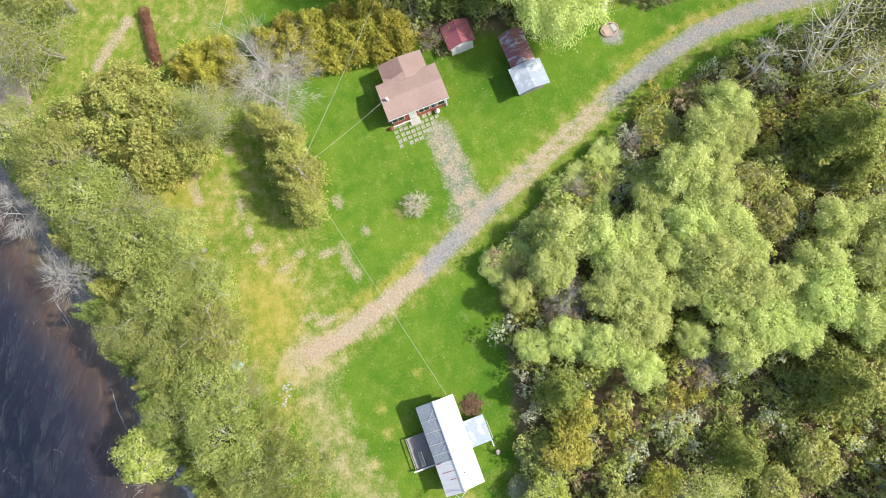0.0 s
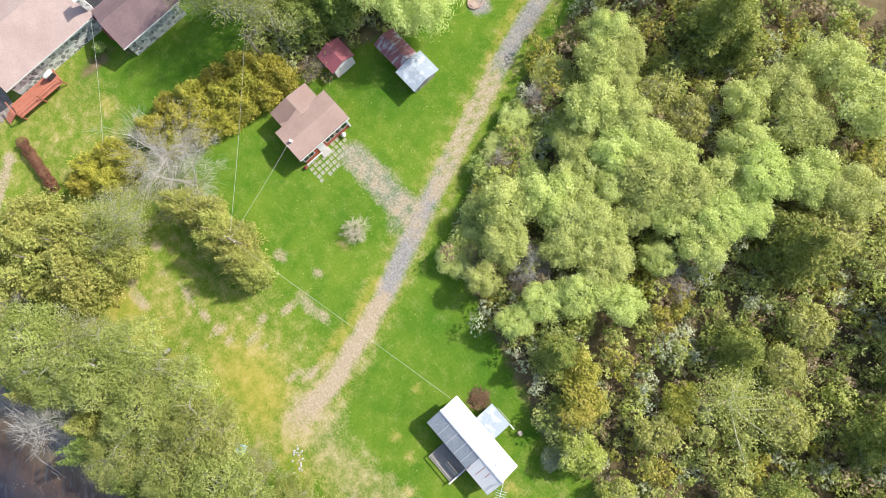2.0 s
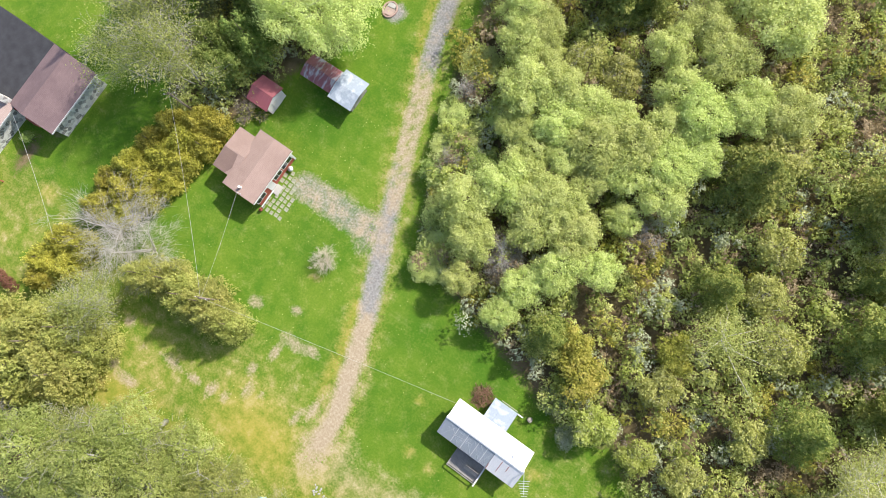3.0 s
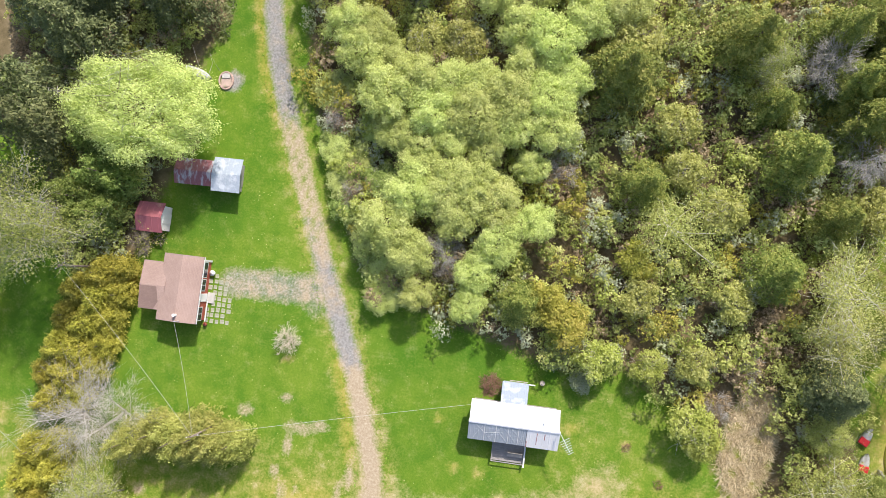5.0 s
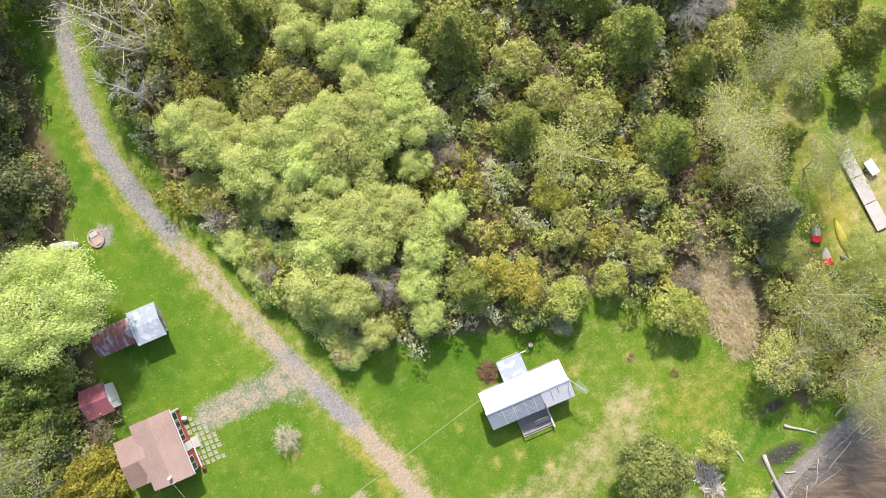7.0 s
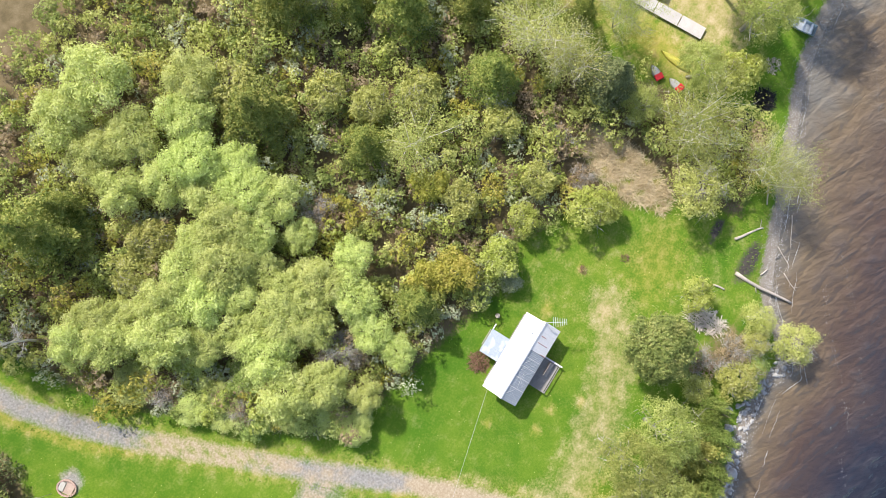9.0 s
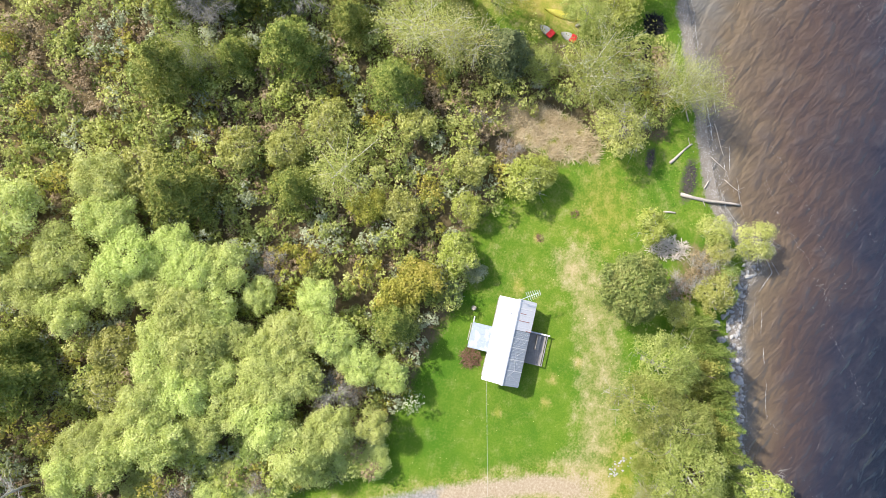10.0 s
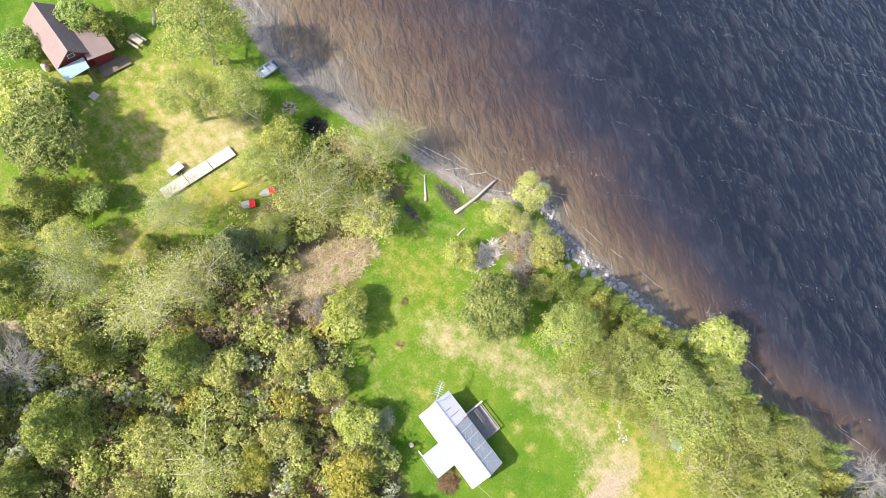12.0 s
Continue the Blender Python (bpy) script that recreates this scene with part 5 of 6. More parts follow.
def build_sheds():
    ob = thing("tin_shed", 0, 0, 0, 0, "shed with a pale white metal gable roof", "shed", "garden sheds")
    part("wall", gable_wall(-34.7, -32.55, 20.95, 23.85, 2.0, 2.3, 22.4), M["grey_wood"], ob, "grey board walls")
    part("roof_sheet", rib_sheet(-35.0, -31.95, 20.55, 2.08, 22.42, 2.46, 5), M["pale_blue_metal"], ob)
    part("roof_sheet", rib_sheet(-35.0, -31.95, 24.2, 2.10, 22.38, 2.46, 5), M["pale_blue_metal"], ob)
    part("door", box(-32.55, -32.49, 21.5, 22.6, 0.05, 1.9), M["grey_wood"], ob)
    settle(ob, -33.5, 22.4, -35.0, 23.15, 1.10, 1.055)
    ob = thing("rusty_shed", 0, 0, 0, 0, "low shed under rusted purple-brown roof sheets", "shed", "garden sheds")
    part("wall", gable_wall(-38.8, -34.705, 21.3, 23.5, 1.7, 2.15, 22.4), M["grey_wood"], ob, "dark board walls")
    for i in range(4):
        x = -39.1 + i * 1.02
        part("roof_sheet", rib_sheet(x, x + 1.0, 21.0, 1.72, 22.42, 2.27 + 0.006 * (i % 2), 3), M["rust_metal"], ob)
        part("roof_sheet", rib_sheet(x, x + 1.0, 23.8, 1.74, 22.38, 2.27 + 0.006 * (i % 2), 3), M["rust_metal"], ob)
    settle(ob, -37.0, 22.4, -38.9, 23.16, 1.12, 1.06)
    ob = thing("red_shed", 0, 0, 0, 0, "small red-roofed shed with white panel front", "shed", "garden sheds")
    part("wall", gable_wall(-42.1, -39.75, 15.75, 18.35, 1.75, 2.35, 17.05), M["white_paint"], ob, "white panelled walls")
    part("roof_sheet", rib_sheet(-42.4, -39.65, 15.45, 1.72, 17.07, 2.48, 4), M["red_metal"], ob)
    part("roof_sheet", rib_sheet(-42.4, -39.65, 18.65, 1.74, 17.03, 2.48, 4), M["red_metal"], ob)
    for y in (16.5, 17.07):
        part("door", box(-39.748, -39.70, y, y + 0.53, 0.05, 1.75), M["white_paint"], ob, "white panel door")
    settle(ob, -41.0, 17.0, -43.38, 17.42, 1.137, 1.064)


build_sheds()


def build_big_house():
    ob = thing("stone_house", 0, 0, 0, 0, "large field-stone house with brown shingle roofs", "house")
    hip_block(ob, -68.6, -62.3, -0.45, 7.6, 3.0, 4.3, 0.45, "plum_shingle", "field_stone", "y", "grey and white field-stone wall")
    hip_block(ob, -80.0, -68.65, -14.75, -1.35, 3.0, 4.7, 0.45, "pink_shingle", "field_stone", "y", "grey and white field-stone wall")
    part("flat_roof", box(-79.0, -69.1, -0.85, 8.0, -0.2, 2.8), M["black_tar"], ob, "dark flat roof")
    ch = part("chimney", box(-69.75, -68.95, -1.15, -0.45, 2.5, 5.6), M["field_stone"], ob)
    part("cap", box(-70.0, -68.7, -1.4, -0.2, 5.6, 5.75, bevel=0.03), M["white_paint"], ch, "white chimney cap")
    part("flue", box(-69.5, -69.2, -0.95, -0.65, 5.752, 5.9), M["black_tar"], ch, "dark flue pot")
    part("fascia", box(-61.84, -61.79, -0.9, 8.05, 2.82, 3.0), M["white_paint"], ob)
    part("fascia", box(-68.19, -68.14, -15.2, -1.75, 2.82, 3.0), M["white_paint"], ob)
    part("entrance_step", box(-68.6, -66.9, -1.75, -0.47, -0.05, 0.32, bevel=0.02), M["deck_red"], ob, "red painted entrance step")
    part("entrance_step", box(-66.88, -66.4, -1.65, -0.55, -0.05, 0.16, bevel=0.02), M["deck_red"], ob, "red painted entrance step")
    part("entrance_door", box(-68.648, -68.58, -1.3, -0.5, 0.32, 2.4), M["dark_red_paint"], ob)
    settle(ob, -66.0, 2.0, -66.0, 2.0)
    d = thing("deck", 0, 0, 0, 0, "raised red painted deck with railings and steps", "deck")
    for i in range(8):
        part("board", box(-60.9 + i * 0.34, -60.9 + i * 0.34 + 0.32, -14.4, -8.4, 0.9, 0.96), M["deck_red"], d)
    for y in (-14.3, -11.4, -8.5):
        part("post", box(-58.4, -58.28, y, y + 0.12, -0.1, 1.95), M["deck_red"], d)
    part("railing", box(-58.4, -58.28, -14.3, -8.4, 1.85, 1.93), M["deck_red"], d)
    part("railing", box(-60.9, -58.3, -14.42, -14.32, 1.85, 1.93), M["deck_red"], d)
    for i in range(5):
        part("step", box(-60.9, -59.6, -14.75 - 0.32 * i, -14.45 - 0.32 * i, 0.66 - 0.17 * i, 0.72 - 0.17 * i), M["deck_red"], d)

    settle(d, -59.6, -11.4, -67.0, -13.0, 0.9, 1.15)


build_big_house()


def build_red_cabin():
    ob = thing("red_cabin", 0, 0, 0, 0, "red cabin with brown roofs and a pale blue porch roof", "cabin")
    hip_block(ob, 61.2, 68.4, 8.7, 12.3, 2.6, 4.3, 0.35, "tan_shingle", "dark_red_paint", "x", "dark red board walls")
    win = part("window", box(61.14, 61.2, 10.1, 10.9, 2.9, 3.5), M["white_paint"], ob)
    part("pane", box(61.12, 61.138, 10.18, 10.82, 2.98, 3.42), M["dark_glass"], win)
    part("wing_wall", box(60.6, 64.2, 6.6, 8.695, -0.2, 2.3), M["dark_red_paint"], ob)
    roof_uv(part("wing_roof", slab(bmesh.new(), ((60.0, 6.1, 2.35), (64.4, 6.1, 2.35), (64.4, 8.9, 2.75), (60.0, 9.3, 2.75)), 0.1), M["tan_shingle"], ob))
    part("porch_roof", slab(bmesh.new(), ((60.85, 9.5, 2.5), (60.85, 12.6, 2.5), (59.2, 12.5, 2.15), (59.5, 9.55, 2.15)), 0.06), M["light_blue_metal"], ob, "pale blue metal porch roof")
    for y in (9.7, 12.3):
        part("post", box(59.5, 59.6, y, y + 0.1, -0.1, 2.12), M["grey_wood"], ob)
    for i in range(10):
        y = 5.3 + i * 0.36
        part("deck_board", box(58.9, 60.55, y, y + 0.34, 0.25, 0.30), M["pole_wood"], ob)
    settle(ob, 64.2, 9.3, 65.5, 8.66, 1.022, 1.038)
    tank = thing("gas_tank", 64.66, 13.04, 0, 0, "white upright gas bottle by the cabin wall", "tank")
    part("bottle", tube(bmesh.new(), ((0, 0, 0), (0, 0, 0.1), (0, 0, 1.0), (0, 0, 1.2)), (0.3, 0.36, 0.36, 0.12), 14), M["white_paint"], tank, smooth=True)
    sl = thing("stone_slab", 58.58, 10.36, 0, 20, "pale square stone slab in the grass", "slab")
    part("slab", box(-0.5, 0.5, -0.45, 0.45, -0.05, 0.08, bevel=0.02), M["concrete"], sl)


build_red_cabin()

# ---- round the house: patio, fire ring, poles and wires ----


def build_patio():
    g = random.Random(5)
    pat = tagged(new("patio"), "worn square paving stones with grass in the joints", "patio", kind="structure")
    me = None
    for i in range(5):
        for j in range(9):
            if (i == 4 and (j > 4 or j == 1)) or (i == 0 and j in (3, 4, 5)) or (j == 8 and i in (0, 2)):
                continue
            x, y = -36.1 + i * 0.63, 6.45 + j * 0.64
            if me is None:
                st = part("paving_stone", box(-0.24, 0.24, -0.25, 0.25, -0.03, 0.05, bevel=0.02), M["paver"], pat)
                me = st.data
            else:
                st = part_mesh("paving_stone", me, pat)
            st.matrix_basis = pose(x + g.uniform(-0.05, 0.05), y + g.uniform(-0.05, 0.05), g.uniform(-0.025, 0.01), g.uniform(-1.5, 1.5), g.uniform(-1.5, 1.5), g.uniform(-6, 6)) @ Matrix.Diagonal((g.uniform(0.8, 1.05), g.uniform(0.8, 1.05), 1, 1))
    o = thing("planter", -35.9, 11.9, 0.0, 0, "white plaster planter by the front wall", "planter")
    part("bowl", tube(bmesh.new(), ((0, 0, -0.02), (0, 0, 0.12), (0, 0, 0.4), (0, 0, 0.46)), (0.2, 0.12, 0.3, 0.34), 12), M["white_paint"], o, smooth=True)
    o = thing("flower_pot", -36.0, 6.0, 0.0, 0, "red clay flower pot at the wall", "pot")
    part("pot", tube(bmesh.new(), ((0, 0, -0.02), (0, 0, 0.32), (0, 0, 0.36)), (0.15, 0.22, 0.24), 12), M["red_paint"], o, smooth=True)


build_patio()


def build_fire_ring():
    g = random.Random(8)
    o = thing("fire_ring", -37.6, 34.5, 0, 8, "fire place laid of pinkish bricks and pale slabs", "fire pit")
    for k in range(22):
        a = k * math.tau / 22
        b = part("brick", box(-0.16, 0.16, -0.09, 0.09, -0.03, 0.16, bevel=0.012), M["brick"], o)
        b.matrix_basis = pose(math.cos(a) * 0.82, math.sin(a) * 1.0, 0, 0, 0, math.degrees(a) + 90 + g.uniform(-8, 8))
    part("slab", box(-0.5, 0.5, 0.25, 0.85, 0.05, 0.13, bevel=0.015), M["concrete"], o, "pale concrete slab")
    part("ash_bed", box(-0.62, 0.62, -0.75, 0.25, -0.03, 0.06, bevel=0.03), M["brick_dust"], o)


M["brick"] = plain("brick", (0.50, 0.35, 0.30), 0.85, vary=0.3)
M["brick_dust"] = plain("brick_dust", (0.45, 0.34, 0.29), 0.95, vary=0.3)
build_fire_ring()


def hull(length, width, depth, mat, parent, name="hull", label="", stern=0.85, upside=False):
    """A small boat's hull with a pointed bow, a shell with thickness."""
    bm = bmesh.new()
    rows = []
    for i in range(11):
        u = i / 10
        w = width / 2 * (stern + (1 - stern) * min(1, u * 3)) * (1 - max(0, (u - 0.45) / 0.55) ** 2.2)
        lift = 0.25 * depth * max(0, (u - 0.5) / 0.5) ** 2
        row = []
        for k in range(9):
            a = -math.pi / 2 + math.pi * k / 8
            row.append(bm.verts.new((-length / 2 + u * length, math.sin(a) * (w + 0.005), depth - math.cos(a) ** 0.6 * (depth - lift) if abs(math.cos(a)) > 1e-6 else depth + lift)))
        rows.append(row)
    for r0, r1 in zip(rows, rows[1:]):
        for k in range(8):
            bm.faces.new((r0[k], r0[k + 1], r1[k + 1], r1[k]))
    bm.faces.new(rows[0])
    geom = bmesh.ops.solidify(bm, geom=list(bm.faces), thickness=0.03)
    if upside:
        bmesh.ops.transform(bm, matrix=Matrix.Translation((0, 0, depth)) @ Matrix.Rotation(math.pi, 4, "X"), verts=bm.verts)
    return part(name, bm, mat, parent, label, smooth=True)


o = thing("rowing_boat", -41.0, 35.0, 0, -15, "white upturned rowing boat under the willow", "boat", "boats")
hull(3.4, 1.2, 0.5, M["white_hull"], o, upside=True)


def build_wires():
    def pole(x, y, h, arm):
        o = thing("utility_pole", x, y, 0, arm, "weathered wooden utility pole with a crossarm", "pole", "utility poles")
        part("post", tube(bmesh.new(), ((0, 0, -0.3), (0, 0, h)), (0.14, 0.10), 9), M["pole_wood"], o, smooth=True)
        part("crossarm", box(-0.7, 0.7, -0.05, 0.05, h - 0.5, h - 0.38), M["pole_wood"], o)
        for q in (-0.6, 0.6):
            part("insulator", tube(bmesh.new(), ((q, 0, h - 0.38), (q, 0, h - 0.25)), (0.05, 0.04), 8), M["white_paint"], o)

    def wire(a, b, sag, r=0.013):
        a, b = Vector(a), Vector(b)
        pts = [a.lerp(b, k / 12) - Vector((0, 0, sag * 4 * (k / 12) * (1 - k / 12))) for k in range(13)]
        o = part("overhead_wire", tube(bmesh.new(), pts, [r] * 13, 4), M["cable"])
        tagged(o, "thin pale overhead wire between pole and house", "wire", "overhead wires")

    pole(-32.6, -4.7, 7.3, 20)
    pole(-49.6, 11.0, 7.3, 40)
    wire((-32.6, -4.7, 7.0), (-4.65, 1.55, 2.75), 0.5)
    wire((-32.6, -4.7, 7.0), (-49.6, 11.0, 7.0), 0.4)
    wire((-32.6, -4.7, 6.9), (-37.81, 6.27, 3.95), 0.25, 0.010)
    wire((-49.6, 11.0, 7.0), (-71, 43, 7.2), 0.5)
    wire((-68.1, -1.6, 2.95), (-51.9, -9.3, 5.6), 0.3)


build_wires()
o = bare_tree(np.random.default_rng(31), 1.3, 1.6, "tan_twig", 7, "bare_shrub", 7, None, 0, 0.8, 0.035, 0.014)
o.matrix_basis = pose(-25.9, 5.65, 0)
tagged(o, "small leafless pale shrub on the lawn", "bush")
o = bare_tree(np.random.default_rng(33), 1.9, 1.6, "twig", 10, "fern_bush", 3, "olive_leaf", 500, 0.6, 0.04)
o.matrix_basis = pose(-43.7, 14.8, 0)
tagged(o, "sparse feathery bush beside the red shed", "bush")

# ---- by the cabin ----


def stick_pile(name, x, y, r, h, count, mat, label, category, seed, length=1.4, thick=0.035):
    """A heap of loose sticks, crossing each other."""
    g = np.random.default_rng(seed)
    o = thing(name, x, y, float(height(np.array(x), np.array(y))), 0, label, category)
    for i in range(count):
        q = math.sqrt(g.random()) * r
        a = g.random() * math.tau
        c = Vector((math.cos(a) * q, math.sin(a) * q, 0.04 + h * (1 - q / r) * g.random()))
        b = g.random() * math.tau
        d = Vector((math.cos(b), math.sin(b), g.normal() * 0.2)) * length * g.uniform(0.3, 0.6)
        t = thick * g.uniform(0.5, 1.4)
        p0, p1 = c - d, c + d
        p0.z, p1.z = max(p0.z, 0.0), max(p1.z, 0.0)
        part("stick", tube(bmesh.new(), (p0, c + Vector((0, 0, g.normal() * 0.04)), p1), (t, t * 0.8, t * 0.4), 4), mat, o)
    return o


M["pale_drift"] = plain("pale_drift", (0.74, 0.67, 0.58), 0.85, vary=0.3, scale=4)
M["red_twig"] = bark("red_twig", (0.13, 0.07, 0.045), (0.30, 0.19, 0.12))
stick_pile("brush_pile", -2.8, 3.4, 1.15, 0.7, 170, M["red_twig"], "heap of reddish-brown cut brushwood by the lean-to", "brush pile", 41, 1.1, 0.03)
stick_pile("driftwood_pile", 14.8, -16.3, 1.8, 0.9, 190, M["pale_drift"], "tangled heap of bleached driftwood and roots", "driftwood", 42, 1.7, 0.045).scale = (0.7, 1.35, 1.2)
stick_pile("wood_pile", 44.7, -8.1, 1.0, 0.4, 60, M["pale_wood"], "scattered pile of pale split logs", "wood pile", 43, 0.55, 0.06)
stick_pile("burnt_pile", 40.6, -9.4, 1.3, 0.9, 110, M["charcoal"], "heap of burnt black branches", "burnt pile", 44, 1.2, 0.06)
stick_pile("burnt_pile", 37.2, -8.6, 1.0, 0.5, 70, M["charcoal"], "heap of burnt black branches", "burnt pile", 45, 1.2, 0.06)
stick_pile("dead_weed_clump", 12.3, -1.3, 0.5, 0.35, 40, M["red_twig"], "clump of dead brown weeds in the lawn", "weeds", 46, 0.5, 0.018)
stick_pile("dead_weed_clump", 16.0, -4.7, 0.5, 0.35, 40, M["red_twig"], "clump of dead brown weeds in the lawn", "weeds", 47, 0.5, 0.018)
o = thing("chopping_block", 2.71, 4.35, 0, 15, "pale sawn chopping block on the grass", "stump")
part("block", tube(bmesh.new(), ((0, 0, -0.03), (0, 0, 0.38), (0, 0, 0.4)), (0.30, 0.27, 0.25), 9), M["pale_wood"], o)


def log(x0, y0, x1, y1, r0, r1, label, lift=0.0, stubs=3, seed=1):
    g = np.random.default_rng(seed)
    z0, z1 = (max(float(height(np.array(a), np.array(b))), WATER_Z + 0.02) for a, b in ((x0, y0), (x1, y1)))
    o = thing("driftwood_log", x0, y0, z0 + r0 * 0.7, 0, label, "log", "driftwood logs")
    d = Vector((x1 - x0, y1 - y0, z1 - z0 + (r1 - r0) * 0.7 + lift))
    side = Vector((-d.y, d.x, 0)).normalized()
    pts = [d * k + side * 0.02 * d.length * math.sin(k * 5 + seed) for k in (0, 0.2, 0.45, 0.7, 0.9, 1)]
    part("trunk", tube(bmesh.new(), pts, [r0 + (r1 - r0) * k for k in (0, 0.2, 0.45, 0.7, 0.9, 1)], 8), M["drift_wood"], o, smooth=True)
    for i in range(stubs):
        k = g.uniform(0.3, 0.95)
        c = d * k
        t = side * g.choice((-1, 1)) * g.uniform(0.4, 1.0) + Vector((0, 0, 0.12)) + d.normalized() * 0.5
        part("branch_stub", tube(bmesh.new(), (c, c + t * 0.5, c + t), (r1 * 0.6, r1 * 0.4, r1 * 0.15), 5), M["drift_wood"], o)


log(21.3, -16.6, 21.8, -24.2, 0.24, 0.13, "long bleached driftwood log reaching into the lake", 0.1, 1, 3)
log(24.7, -14.5, 27.6, -16.8, 0.17, 0.10, "grey driftwood log on the mud", 0, 1, 4)
log(18.8, -15.0, 19.0, -16.4, 0.12, 0.10, "short grey driftwood log on the grass", 0, 0, 5)
log(35.6, -12.9, 30.2, -15.9, 0.15, 0.07, "fallen pale trunk on the bank", 0.2, 4, 6)
log(30.9, -19.2, 27.4, -21.2, 0.07, 0.03, "thin driftwood branch in the shallows", 0, 2, 7)
log(24.5, -21.8, 23.5, -24.1, 0.06, 0.03, "thin driftwood branch in the shallows", 0, 2, 8)
log(22.8, -19.4, 23.9, -19.9, 0.09, 0.08, "short grey driftwood log on the mud", 0, 0, 9)
log(26.9, -19.7, 25.5, -22.0, 0.05, 0.03, "thin driftwood branch in the shallows", 0, 1, 10)

# ---- the neighbour's landing ----


def build_dock():
    o = thing("dock", 42.54, 5.37, 0, 0, "weathered pale wooden dock sections resting on the grass", "dock")
    o.matrix_basis = pose(43.0, 5.7, 0, 0, 0, 93)
    for s in range(3):
        x0 = -4.75 + s * 3.2
        for q in (-0.68, 0.60):
            part("beam", box(x0, x0 + 3.1, q, q + 0.08, 0.12, 0.33), M["grey_wood"], o)
        for q in (0.1, 2.9):
            for y in (-0.6, 0.55):
                part("leg", box(x0 + q, x0 + q + 0.07, y, y + 0.07, -0.1, 0.12), M["grey_wood"], o)
        for i in range(16):
            x = x0 + i * 0.194
            part("board", box(x, x + 0.18, -0.75, 0.75, 0.333 + 0.004 * ((i * 7) % 3), 0.372 + 0.004 * ((i * 7) % 3)), M["dock_wood"], o)


build_dock()
o = thing("trailer", 44.7, 7.6, 0, 100, "small flat trailer with a white bed", "trailer")
part("bed", box(-0.85, 0.85, -0.5, 0.5, 0.5, 0.58, bevel=0.015), M["white_paint"], o, "white sheet bed")
part("frame", box(-0.8, 0.8, -0.45, 0.45, 0.42, 0.498), M["grey_wood"], o)
part("drawbar", box(0.85, 1.7, -0.04, 0.04, 0.42, 0.48), M["grey_wood"], o)
for y in (-0.58, 0.52):
    w = part("wheel", tube(bmesh.new(), ((0, y, 0.24), (0, y + 0.1, 0.24)), (0.25, 0.25), 14), M["black_tar"], o)
    part("rim", tube(bmesh.new(), ((0, y - 0.005, 0.24), (0, y + 0.105, 0.24)), (0.11, 0.11), 10), M["silver_metal"], w)
part("prop_stand", box(1.6, 1.66, -0.03, 0.03, -0.05, 0.43), M["grey_wood"], o)
o = thing("canoe", 38.8, 1.9, 0, 87, "pale yellow canoe lying upturned on the grass", "canoe", "boats")
hull(4.4, 0.95, 0.4, M["yellow_hull"], o, stern=0.2, upside=True)
for x, y, a in ((36.4, 3.3, 60), (36.4, 0.6, 75)):
    o = thing("dinghy", x, y, 0, a, "small white dinghy with a red stern", "boat", "boats")
    hull(2.0, 1.0, 0.42, M["white_hull"], o, upside=True)
    part("stern_cover", box(-1.02, -0.25, -0.5, 0.5, 0.2, 0.46, bevel=0.08), M["red_hull"], o, "bright red cover")
o = thing("rowing_boat", 50.63, -8.34, -0.2, -83, "silver and blue rowing boat drawn up on the beach", "boat", "boats")
o.matrix_basis = pose(50.6, -8.3, float(height(np.array(50.6), np.array(-8.3))) - 0.02, 0, 0, 97)
hull(3.9, 1.5, 0.55, M["blue_hull"], o, label="pale blue hull")
part("floor", box(-1.75, 0.8, -0.5, 0.5, 0.12, 0.16), M["silver_metal"], o)
for x in (-1.5, -0.5, 0.5):
    part("thwart", box(x, x + 0.28, -0.66, 0.66, 0.40, 0.44), M["silver_metal"], o)
part("foredeck", slab(bmesh.new(), ((0.8, -0.6, 0.58), (1.85, -0.05, 0.68), (1.85, 0.05, 0.68), (0.8, 0.6, 0.58)), 0.03), M["silver_metal"], o)
o = thing("picnic_table", 62.6, 2.4, 0, 20, "weathered wooden picnic table with benches", "table")
for i in range(5):
    part("table_board", box(-0.85, 0.85, -0.37 + i * 0.15, -0.24 + i * 0.15, 0.71, 0.75), M["pale_wood"], o)
for y in (-0.85, 0.60):
    part("bench", box(-0.85, 0.85, y, y + 0.25, 0.41, 0.45), M["pale_wood"], o)
for x in (-0.65, 0.6):
    part("trestle", box(x, x + 0.06, -0.8, 0.8, 0.34, 0.41), M["grey_wood"], o)
    for y in (-0.6, 0.52):
        part("leg", box(x, x + 0.06, y, y + 0.08, -0.02, 0.71), M["grey_wood"], o)

# ---- round the stone house ----


